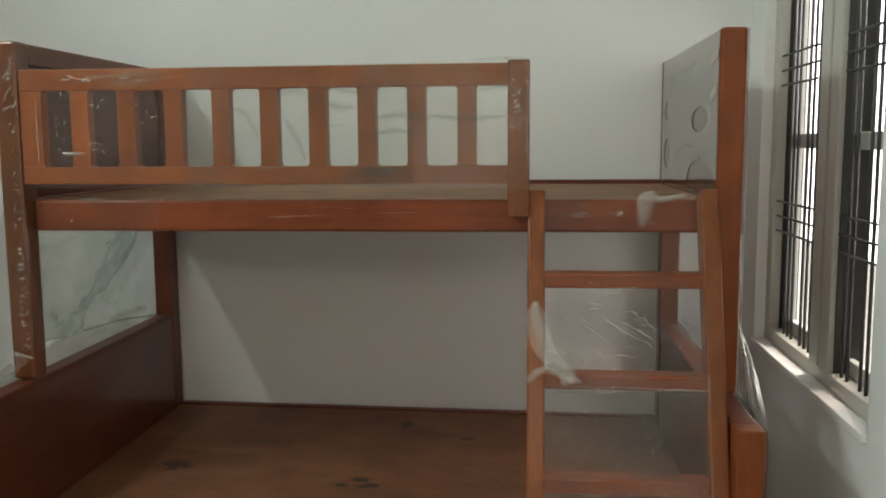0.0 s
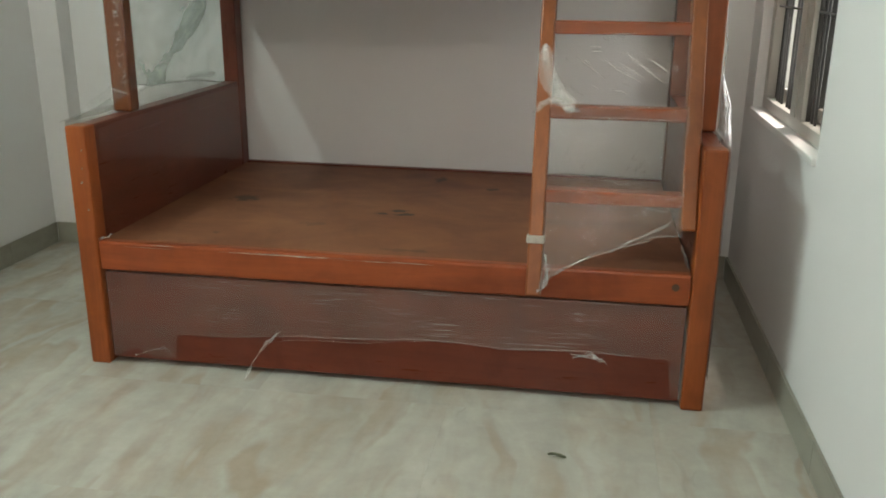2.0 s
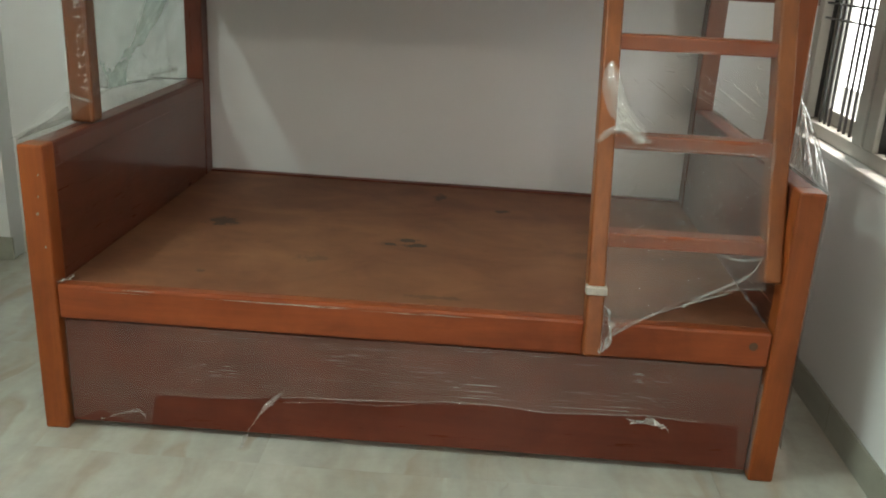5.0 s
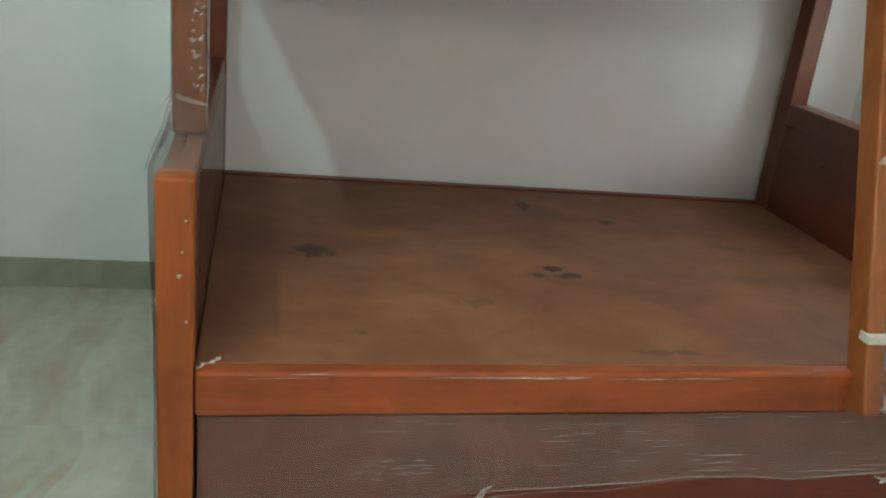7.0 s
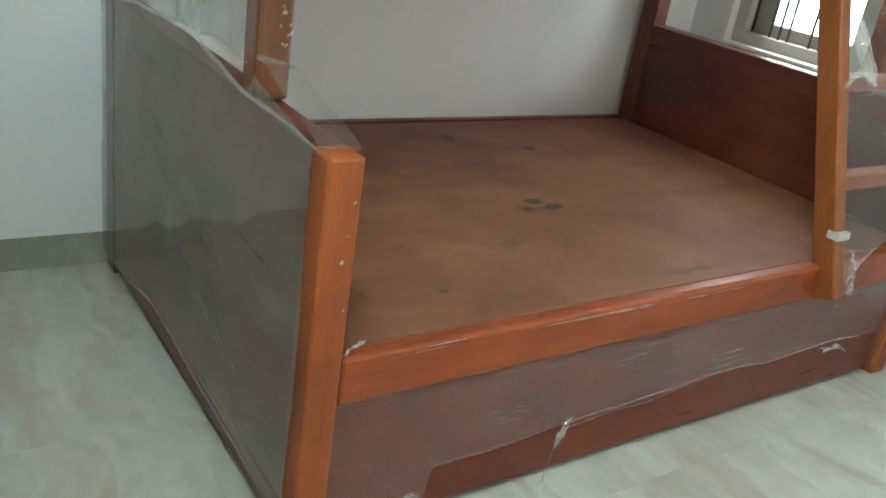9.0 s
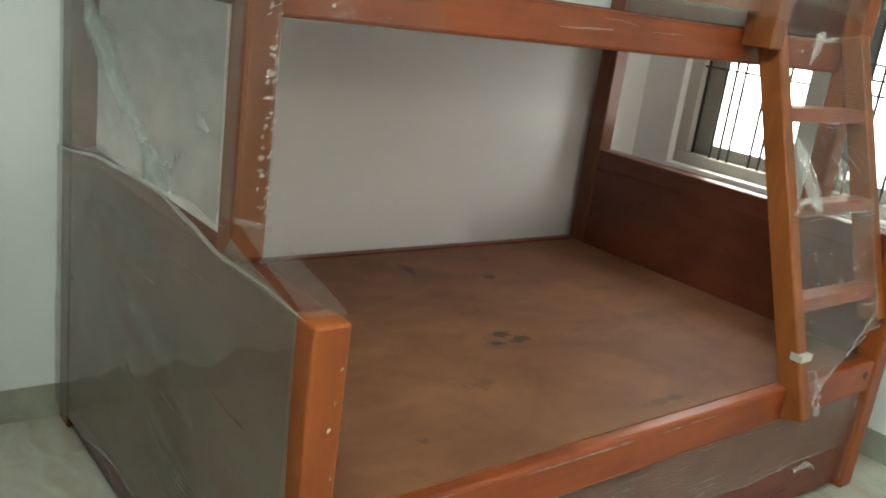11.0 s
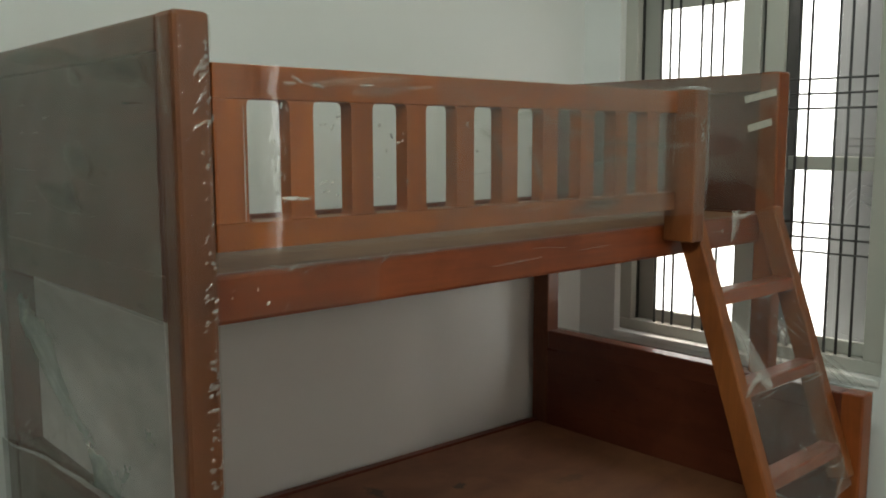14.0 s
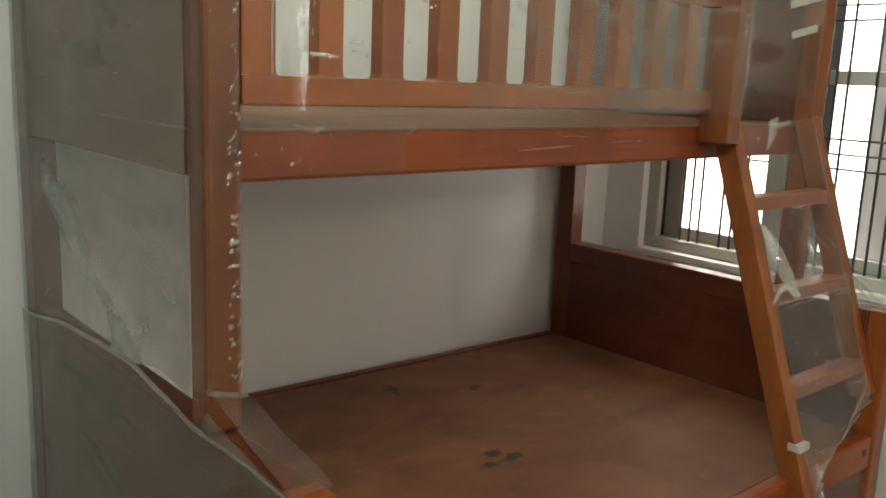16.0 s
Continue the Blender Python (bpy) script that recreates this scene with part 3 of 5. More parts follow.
part("lower_side_rail", box((IX0 + 0.001, LY + 0.004, 0.328), (IX1 - 0.001, LY + 0.045, 0.424), 0.008), wood_x, bed)
part("bolt_plug", rod((0.345, LY + 0.002, 0.386), (0.345, LY + 0.02, 0.386), 0.011, 16), dark_mat, bed, "dark wooden plug over a bolt")
part("lower_back_rail", along_back(-0.03, 0, 0.33, 0.428), red_x, bed)
CX, CY = (BX0 + BX1) / 2, (LY + BY) / 2
lower_ply = plywood("plywood_lower", (0.245, 0.099, 0.044), (0.168, 0.058, 0.026),
                    [(-1.2 - CX, 2.76 - CY, 0.05, 0.05, 0.85), (-0.64 - CX, 2.635 - CY, 0.034, 0.018, 0.95), (-0.588 - CX, 2.682 - CY, 0.038, 0.022, 0.95), (-0.555 - CX, 2.637 - CY, 0.04, 0.02, 0.95), (-0.52 - CX, 3.21 - CY, 0.025, 0.05, 0.8), (-0.285 - CX, 3.075 - CY, 0.032, 0.024, 0.85),
                     (-0.85 - CX, 2.46 - CY, 0.05, 0.025, 0.35), (-0.46 - CX, 2.215 - CY, 0.08, 0.015, 0.45), (-1.125 - CX, 2.295 - CY, 0.015, 0.015, 0.5), (0.02 - CX, 2.88 - CY, 0.07, 0.03, 0.3), (-0.03 - CX, 2.64 - CY, 0.09, 0.03, 0.25)])
upper_ply = plywood("plywood_upper", (0.34, 0.165, 0.078), (0.26, 0.115, 0.052), [(-1.2 - CX, 2.5 - CY, 0.05, 0.02, 0.3)])
part("lower_platform", deck(LY + 0.046, 0.405, 0.421), lower_ply, bed, "stained plywood mattress platform with dark knots")
part("upper_side_rail", box((IX0 + 0.001, UY + 0.042, 1.205), (IX1 - 0.001, UY + 0.08, 1.292), 0.008), wood_x, bed)
part("upper_back_rail", along_back(-0.03, 0, 1.2, 1.304), red_x, bed)
part("upper_platform", deck(UY + 0.081, 1.274, 1.29), upper_ply, bed, "pale plywood platform of the upper bunk")

# guard rail with ten openings
GX0, GX1, GZ0, GZ1, GY0, GY1 = IX0 + 0.002, -0.08, 1.336, 1.642, UY + 0.004, UY + 0.038
guard = part("guard_rail", box((GX0, GY0, 1.586), (GX1 - 0.055, GY1, GZ1), 0.0015), wood_g, bed, "slatted guard rail wrapped in film")
part("bottom_rail", box((GX0, GY0, GZ0), (GX1 - 0.055, GY1, 1.382), 0.0015), wood_g, guard)
part("guard_post", box((GX1 - 0.055, UY - 0.05, 1.252), (GX1, GY1, GZ1 + 0.003), 0.004), post_z, guard)


def flared(x0, x1, left=True, right=True, r=0.010):
    """An upright of the guard whose ends widen in small curves, so that the openings have rounded corners."""
    z0, z1 = 1.3825, 1.5855
    curve = [(r - r * math.sin(q * math.pi / 8), r - r * math.cos(q * math.pi / 8)) for q in range(5)]
    pts = []
    if right:
        pts += [(x1 + a, z0 + b) for a, b in curve] + [(x1 + a, z1 - b) for a, b in reversed(curve)]
    else:
        pts += [(x1, z0), (x1, z1)]
    if left:
        pts += [(x0 - a, z1 - b) for a, b in curve] + [(x0 - a, z0 + b) for a, b in reversed(curve)]
    else:
        pts += [(x0, z1), (x0, z0)]
    return prism(pts, "y", GY0 + 0.0004, GY1 - 0.0004)


N = 10
first, last = GX0 + 0.06, GX1 - 0.055
pitch_x = (last - first + 0.048) / N
part("stile", flared(GX0, first, left=False), slat_z, guard)
for k in range(N - 1):
    s0 = first + (k + 1) * pitch_x - 0.048
    part("slat", flared(s0, s0 + 0.048), slat_z, guard)

# ---- trundle under the lower bunk ----
trundle = thing("trundle_drawer", (CX, LY + 0.4, 0), "dark red-brown trundle drawer under the lower bunk, front in film", "drawer")
part("front_panel", box((IX0 + 0.006, LY + 0.022, 0.018), (IX1 - 0.006, LY + 0.04, 0.318), 0.003), red_x, trundle)
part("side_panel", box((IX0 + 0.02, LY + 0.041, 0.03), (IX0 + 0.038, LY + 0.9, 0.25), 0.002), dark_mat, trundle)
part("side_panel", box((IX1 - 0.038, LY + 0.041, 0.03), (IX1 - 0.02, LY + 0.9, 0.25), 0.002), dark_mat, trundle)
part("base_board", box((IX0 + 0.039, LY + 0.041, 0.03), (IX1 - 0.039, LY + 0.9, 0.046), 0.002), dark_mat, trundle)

# ---- ladder ----
ladder = thing("ladder", (0.15, 2.1, 0.3), "leaning varnished wooden ladder with three rungs hung on the upper bunk", "ladder")
TOP, FOOT = (2.418, 1.312), (2.083, 0.33)     # y, z of the stile's middle line
lean = (Vector(TOP) - Vector(FOOT)).normalized()
half = Vector((-lean.y, lean.x)) * 0.032


def stile(x0, x1, foot_z, label=""):
    t = (foot_z - FOOT[1]) / (TOP[1] - FOOT[1])
    foot = Vector(FOOT).lerp(Vector(TOP), t)
    top = Vector(TOP)
    outline = [foot - half, foot + half, top + half, top - half]
    outline = [(p.x, p.y) for p in outline]
    part("ladder_stile", prism(outline, "x", x0, x1, 0.006), ladder_z, ladder, label)


stile(-0.084, -0.040, 0.345)
stile(0.345, 0.390, 0.545, "shorter stile resting beside the bed post")
for z in (1.098, 0.862, 0.63):
    t = (z - FOOT[1]) / (TOP[1] - FOOT[1])
    c = Vector(FOOT).lerp(Vector(TOP), t)
    part("rung", box((-0.042, c.x - 0.028, z - 0.019), (0.347, c.x + 0.028, z + 0.019), 0.005), wood_x, ladder)

# ---- window beside the bed ----
FX0, FX1 = XR + 0.035, XR + 0.105
win = thing("window_1", (XR + 0.08, (WY0 + WY1) / 2, WZ0), "grey-painted double window with black security bars", "window")
win["kind"] = "structure"
MY0, MY1, JL, JR = 2.57, 2.73, 3.17, 2.265
part("window_frame", box((FX0, WY0, WZ1 - 0.05), (FX1, WY1, WZ1), 0.003), frame_paint, win)
part("window_frame", box((FX0, WY0, WZ0 + 0.012), (FX1, WY1, WZ0 + 0.055), 0.003), frame_paint, win)
part("window_frame", box((FX0, WY0, WZ0 + 0.055), (FX1, JR, WZ1 - 0.05), 0.003), frame_paint, win)
part("window_frame", box((FX0, JL, WZ0 + 0.055), (FX1, WY1, WZ1 - 0.05), 0.003), frame_paint, win)
part("mullion", box((FX0 - 0.004, MY0 + 0.003, WZ0 + 0.055), (FX1, 2.644, WZ1 - 0.05), 0.004), frame_paint, win)
part("mullion", box((FX0 - 0.004, 2.66, WZ0 + 0.055), (FX1, MY1, WZ1 - 0.05), 0.004), frame_paint, win)
part("mullion_groove", box((FX0 + 0.014, 2.645, WZ0 + 0.055), (FX1, 2.659, WZ1 - 0.05), 0), recess_shade, win, "dark groove between the two window frames")
# thin dark strips that stand in for shade on the two frame sides
part("rebate", box((FX0 + 0.012, MY0, WZ0 + 0.056), (FX1 + 0.02, MY0 + 0.0028, WZ1 - 0.051), 0), recess_shade, win, "dark strip on the frame's side face, its shade put into the colour")
part("rebate", box((FX0 + 0.032, JL - 0.003, WZ0 + 0.056), (FX1 + 0.02, JL - 0.0002, WZ1 - 0.051), 0), recess_shade, win, "dark strip on the frame's side face, its shade put into the colour")
part("window_sill", box((XR - 0.012, WY0 + 0.001, WZ0 - 0.012), (FX0 + 0.02, WY1 - 0.001, WZ0 + 0.012), 0.004), trim_white, win, "white polished stone sill")
SX0, SX1 = FX0 + 0.045, FX0 + 0.066
for y0, y1 in ((JR + 0.001, MY0 - 0.001), (MY1 + 0.001, 3.095)):
    for z0, z1 in ((1.415, 1.462), (WZ0 + 0.056, WZ0 + 0.10), (WZ1 - 0.11, WZ1 - 0.051)):
        part("sash_rail", box((SX0, y0, z0), (SX1, y1, z1), 0.003), frame_paint, win)
part("sash_stile", box((SX0 - 0.002, 3.096, WZ0 + 0.056), (SX1, JL - 0.004, WZ1 - 0.051), 0.003), sash_paint, win)
latch = part("latch", box((FX0 - 0.016, 2.61, 2.0), (FX0 - 0.006, 2.636, 2.06), 0.003), latch_paint, win, "dark window latch")
part("latch_pin", rod((FX0 - 0.024, 2.623, 2.01), (FX0 - 0.024, 2.623, 2.05), 0.006), latch_paint, latch, smooth=True)
BARX = FX0 + 0.022
for y in (3.075, 3.035, 2.996, 2.904, 2.862, 2.815, 2.533, 2.494, 2.402, 2.362, 2.315):
    part("bar", rod((BARX, y, WZ0 + 0.05), (BARX, y, WZ1 - 0.045), 0.0048), bar_black, win, smooth=True)
for z in (1.715, 1.667, 1.619, 1.240, 1.191, 1.143):
    for y0, y1 in ((JR - 0.004, MY0 + 0.004), (MY1 - 0.004, JL + 0.004)):
        part("bar", rod((BARX - 0.009, y0, z), (BARX - 0.009, y1, z), 0.0036), bar_black, win, smooth=True)


def shutter(name, hinge, angle, width, z0, z1, label):
    """A pressed-steel shutter leaf swung out from its hinge; the angle is from the +y axis towards outside."""
    th = thing(name, (hinge[0], hinge[1], z0), label, "shutter")
    a = radians(angle)
    along = Vector((math.sin(a), math.cos(a), 0))
    out = Vector((math.cos(a), -math.sin(a), 0))
    base = Vector((hinge[0], hinge[1], 0))

    def place(bm):
        m = Matrix((along, out, (0, 0, 1))).transposed().to_4x4()
        bmesh.ops.transform(bm, matrix=Matrix.Translation(base) @ m, verts=bm.verts)
        return bm

    part("leaf", place(box((0, 0, z0), (width, 0.03, z1), 0.004)), leaf_paint, th)
    h = (z1 - z0) / 2
    for k in range(2):
        lo, hi = z0 + k * h + 0.05, z0 + (k + 1) * h - 0.05
        x0, x1 = 0.045, width - 0.045
        span = (x1 - x0) / 2
        for grow, deep in ((0.0, 0.008), (0.030, 0.016), (0.055, 0.024)):
            arch = [(x0 + grow, lo + grow)]
            arch.append((x1 - grow, lo + grow))
            arch.append((x1 - grow, hi - 0.16))
            for i in range(1, 9):
                q = math.pi * i / 18
                arch.append((x0 + span + math.cos(q) * (span - grow), hi - 0.16 + math.sin(q) * (0.16 - grow) * 0.98))
            arch.append((x0 + span, hi - grow))
            for i in range(8, 0, -1):
                q = math.pi * i / 18
                arch.append((x0 + span - math.cos(q) * (span - grow), hi - 0.16 + math.sin(q) * (0.16 - grow) * 0.98))
            arch.append((x0 + grow, hi - 0.16))
            for a0, a1 in ((-deep, -deep + 0.0082), (0.0298 + deep - 0.0082, 0.0298 + deep)):
                part("pressed_panel", place(prism(arch, "y", a0, a1, 0.005)), leaf_paint, th)
    return th


shutter("window_shutter", (XR + TH + 0.01, WY0 + 0.02), 32, 0.39, WZ0 - 0.03, WZ1 - 0.01, "grey pressed-steel shutter leaf standing half open outside the window")

# second window, behind the camera's way
win2 = thing("window_2", (XR + 0.08, (VY0 + VY1) / 2, WZ0), "grey-painted barred window further along the wall", "window")
win2["kind"] = "structure"
for lo, hi in (((VY0, WZ1 - 0.05), (VY1, WZ1)), ((VY0, WZ0), (VY1, WZ0 + 0.05)), ((VY0, WZ0 + 0.05), (VY0 + 0.045, WZ1 - 0.05)), ((VY1 - 0.045, WZ0 + 0.05), (VY1, WZ1 - 0.05))):
    part("window_frame", box((FX0, lo[0], lo[1]), (FX1, hi[0], hi[1]), 0.003), frame_paint, win2)

# bright overcast distance
far = bmesh.new()
add_box(far, (4.5, -26, -3), (4.6, 26, 10))
tagged(mesh_object("backdrop", far, sky_glow("bright_overcast", (0.90, 0.975, 1.0), SKY_LOW, SKY_HIGH, 10.0)), "bright hazy overcast distance outside the window", "backdrop", kind="structure")
# unseen doorway, added with a glowing panel behind it to brighten the room
door = thing("added_door_1", ((DX0 + DX1) / 2, YF - 0.08, 0), "plain frame of the unseen doorway added for fill light", "doorway")
door["kind"] = "structure"
for x0, x1, z0, z1 in ((DX0 + 0.001, DX0 + 0.05, 0.001, DZ - 0.051), (DX1 - 0.05, DX1 - 0.001, 0.001, DZ - 0.051), (DX0 + 0.001, DX1 - 0.001, DZ - 0.05, DZ - 0.001)):
    part("door_frame", box((x0, YF - 0.12, z0), (x1, YF - 0.03, z1), 0.003), frame_paint, door)
fill_bm = bmesh.new()
add_box(fill_bm, (-3.2, YF - 2.6, -0.3), (1.6, YF - 2.5, 3.2))
tagged(mesh_object("fill_panel_south", fill_bm, glow("south_fill_light", (1.0, 0.90, 0.84), FILL_GLOW)), "glowing panel added as soft fill light behind the unseen doorway", "backdrop", kind="structure")
structure("ground_south", box((-3.2, YF - 2.5, -0.25), (1.6, YF - TH, -0.2), 0), grout, "pale ground added outside the unseen doorway", "ground")
structure("ground", box((XR + TH, -40, -0.25), (60, 40, -0.2), 0), grout, "pale paved ground outside the window", "ground")

# ---- lamps ----
def tube_light(x, y, z, yaw, watts):
    """A batten with its tube; at yaw 0 it runs along y and shines towards +x."""
    th = thing("tube_light", (x, y, z), "white fluorescent tube light batten high on the wall", "lamp", "tube lights")
    turn = Matrix.Translation((x, y, z)) @ pose(0, 0, 0, 0, 0, yaw)

    def put(bm):
        bmesh.ops.transform(bm, matrix=turn, verts=bm.verts)
        return bm

    part("batten", put(box((0.001, -0.62, -0.03), (0.035, 0.62, 0.03), 0.004)), trim_white, th)
    part("tube", put(rod((0.055, -0.6, 0), (0.055, 0.6, 0), 0.014, 12)), tube_glow, th, smooth=True)
    data = bpy.data.lights.new("tube_lamp", "AREA")
    data.shape, data.size, data.size_y, data.energy, data.color = "RECTANGLE", 1.2, 0.12, watts, (0.74, 1.0, 1.0)
    new("tube_lamp", data).matrix_world = turn @ look((0.075, 0, 0), (1.0, 0, 0.0))


tube_glow = glow("tube_glow", (0.93, 1.0, 0.97), 20.0)
tube_light(XL, 1.2, 2.8, 0, TUBE_WATTS)

lamp = thing("wall_lamp", (-0.03, YF, 2.45), "white wall lamp with a round bulb high on the end wall", "lamp")
part("lamp_base", rod((-0.03, YF + 0.001, 2.45), (-0.03, YF + 0.03, 2.45), 0.05, 20), trim_white, lamp, smooth=False)
part("lamp_holder", rod((-0.03, YF + 0.03, 2.45), (-0.03, YF + 0.075, 2.45), 0.022, 16), trim_white, lamp)
bulb = bmesh.new()
bmesh.ops.create_uvsphere(bulb, u_segments=20, v_segments=14, radius=0.045, matrix=Matrix.Translation((-0.03, YF + 0.115, 2.45)))
part("bulb", bulb, glow("bulb_glow", (1.0, 0.95, 0.88), 30.0), lamp, smooth=True)
overhead = bpy.data.lights.new("bulb_lamp", "AREA")
overhead.shape, overhead.size, overhead.energy, overhead.color = "DISK", 0.36, BULB_WATTS, (1.0, 0.93, 0.86)
new("bulb_lamp", overhead).matrix_world = look((-0.03, YF + 0.18, 2.45), (-0.03, 2.0, 1.9))

# ---- stretch film ----
def tear(x):
    """Height of the torn edge of the film along the drawer front."""
    if x < -1.22 or x > 0.345:
        return 0.03 + 0.03 * max(0.0, 1 - abs(x + 1.36) / 0.06)
    return 0.112 + 0.045 * min(1.0, (x + 1.22) / 0.75) + 0.004 * math.sin(14 * x)


def torn(s):
    return (0.322 - tear(IX0 + 0.006 + s * (IX1 - IX0 - 0.012))) / 0.3


def along_line(stops, y):
    """Height on a line through (y, z) stops, y rising."""
    for (ya, za), (yc, zc) in zip(stops, stops[1:]):
        if y <= yc:
            k = max(0.0, min(1.0, (y - ya) / (yc - ya)))
            return za + (zc - za) * (3 * k * k - 2 * k * k * k)
    return stops[-1][1]


def hem_z(y):
    """Height of the loose hem of the film over the lower end of the bed."""
    return along_line(((2.11, 0.80), (2.25, 0.808), (2.42, 0.805), (2.55, 0.824), (2.70, 0.843), (2.85, 0.838), (3.0, 0.828), (3.43, 0.782)), y)


def veil_z(y):
    """Height of the lower edge of the film over the upper end; a slit gapes between the two."""
    return along_line(((2.40, 0.856), (2.47, 0.848), (2.60, 0.857), (2.71, 0.843), (2.85, 0.836), (3.0, 0.826), (3.43, 0.780)), y)


def foot_z(y):
    """Height of the lower hem of the film, above the bare bottom rail."""
    return along_line(((2.11, 0.085), (2.5, 0.105), (2.9, 0.128), (3.2, 0.08), (3.43, 0.05)), y)


def ribbon(points, width, seed, twist=1.3):
    """A crumpled strip of film along the points."""
    rng = random.Random(seed)
    bm = bmesh.new()
    pts = [Vector(p) for p in points]
    fine = []
    for a, b in zip(pts, pts[1:]):
        fine += [a.lerp(b, k / 5) for k in range(5)]
    fine.append(pts[-1])
    rows = []
    for i, p in enumerate(fine):
        ang = twist * math.sin(i * 0.55 + seed) + rng.uniform(-0.4, 0.4)
        side = Vector((math.cos(ang), math.sin(ang) * 0.7, math.sin(ang * 0.7) * 0.5)) * width * rng.uniform(0.55, 1.0)
        rows.append([bm.verts.new(p + side * k + Vector([rng.uniform(-1, 1) * width * 0.14 for _ in range(3)])) for k in (-0.5, -0.17, 0.17, 0.5)])
    for r0, r1 in zip(rows, rows[1:]):
        for k in range(3):
            bm.faces.new((r0[k], r1[k], r1[k + 1], r0[k + 1]))
    return bm


END_X = BX0 - 0.004
def end_sheet(off, y0, y1, low, high, nu, nv, amp, seed):
    """Film on the outside of the bed's end between two lines of height."""
    bm = bmesh.new()
    grid = []
    for i in range(nu + 1):
        y = y0 + (y1 - y0) * i / nu
        za, zc = low(y), high(y)
        row = []
        for j in range(nv + 1):
            z = za + (zc - za) * j / nv
            w = noise.fractal(Vector((seed, y * 3.0, z * 3.0)), 0.8, 2.1, 3) + 0.5 * noise.noise(Vector((seed + 9, (y + z * 0.8) * 9.0, (z - y * 0.8) * 2.2)))
            row.append(bm.verts.new((END_X - off - amp * (0.6 + w), y, z)))
        grid.append(row)
    for i in range(nu):
        for j in range(nv):
            bm.faces.new((grid[i][j], grid[i][j + 1], grid[i + 1][j + 1], grid[i + 1][j]))
    return bm


part("film", end_sheet(0.001, UY + P - 0.012, BY, lambda y: Z_UP + 0.004, lambda y: Z_TOP - 0.006, 60, 40, 0.003, 3), film_hazy, bed, "hazy stretch film over the head panel", True)
part("film", end_sheet(0.001, UY + P - 0.012, BY, veil_z, lambda y: Z_UP + 0.003, 60, 36, 0.003, 3), film_open, bed, "lightly hazed stretch film over the open end of the bed", True)
part("film", end_sheet(0.005, LY + 0.03, BY, foot_z, hem_z, 70, 40, 0.004, 8), film_hazy, bed, "hazy stretch film over the lower end of the bed", True)
ys = [LY + (BY - LY) * k / 40 for k in range(41)]
EX = END_X - 0.008
OUT = (-1, 0, 0)
hems = fold(bmesh.new(), [(EX - 0.003, y, hem_z(y)) for y in ys], OUT, 0.011, 0.006, 4)
part("film_hem", hems, film_white, bed, "whitish gathered hem of the film", True)
part("film_hem", fold(bmesh.new(), [(EX, y, veil_z(y) + 0.002) for y in ys if y > UY], OUT, 0.006, 0.003, 5), film_white, bed, "whitish lower hem of the upper film", True)
part("film_hem", fold(bmesh.new(), [(EX - 0.003, y, foot_z(y)) for y in ys], OUT, 0.008, 0.004, 9), film_white, bed, "whitish lower hem of the film", True)
end_creases = (
    (((3.21, 0.924), (3.11, 0.887), (3.017, 0.852), (2.90, 0.846)), 0.004), (((2.943, 0.985), (2.957, 0.904), (2.963, 0.866)), 0.005), (((2.98, 0.862), (2.896, 0.848), (2.755, 0.843)), 0.005),
    (((3.30, 0.83), (3.15, 0.835), (3.0, 0.84)), 0.006), (((3.28, 1.063), (3.08, 1.10), (2.873, 1.131)), 0.004), (((2.881, 1.498), (2.82, 1.484), (2.751, 1.465)), 0.0095), (((2.898, 1.429), (2.831, 1.41)), 0.007),
    (((3.06, 1.426), (2.93, 1.41), (2.808, 1.393)), 0.007), (((3.213, 1.70), (2.989, 1.69), (2.832, 1.676), (2.777, 1.657)), 0.005), (((2.80, 1.675), (2.76, 1.655), (2.643, 1.644), (2.56, 1.63), (2.485, 1.609)), 0.006),
    (((2.83, 1.665), (2.815, 1.64), (2.78, 1.632)), 0.005), (((2.62, 1.645), (2.55, 1.64), (2.50, 1.632)), 0.006), (((2.43, 1.70), (2.425, 1.64), (2.418, 1.56)), 0.004), (((3.2, 1.22), (3.02, 1.12), (2.95, 0.98)), 0.004),
    (((3.15, 0.72), (2.92, 0.72), (2.70, 0.71)), 0.012), (((3.0, 0.60), (2.75, 0.53), (2.5, 0.44)), 0.010), (((2.9, 0.42), (2.66, 0.33), (2.4, 0.26)), 0.010), (((3.22, 0.98), (3.16, 0.90), (3.05, 0.87)), 0.004))
for k, (line, width) in enumerate(end_creases):
    pts = [(EX, y, z) for y, z in line]
    loose = all(0.83 < z < 1.24 for y, z in line)
    part("film_crease", fold(bmesh.new(), pts, OUT, width * (0.4 if loose else 0.8), width * 0.08, 40 + k), film_soft, bed, "whitish crease in the film", True)
    if loose:
        continue
    blur = bmesh.new()
    for q, wide in enumerate((2.2, 4.5, 7.5)):
        fold(blur, [(EX + 0.0006 * (q + 1), y, z - 0.001 * q) for y, z in line], OUT, width * wide, 0.0004, 140 + 3 * k + q)
    part("film_crease", blur, film_faint, bed, "cloudy whitish crease in the film", True)
tagged(part("film_streak", flecks([((EX, 3.1, 0.88), (0, 0.28, 0), (0, 0, 0.12), 12, 0.05, -35), ((EX, 2.68, 0.87), (0, 0.1, 0), (0, 0, 0.05), 8, 0.03, 40)], OUT, 71, 0.0035, 0.001), film_white, bed, "fine whitish creases in the film", True), kind="stuff")
xs = [BX0 - 0.004 + (P + 0.008) * k / 8 for k in range(9)]
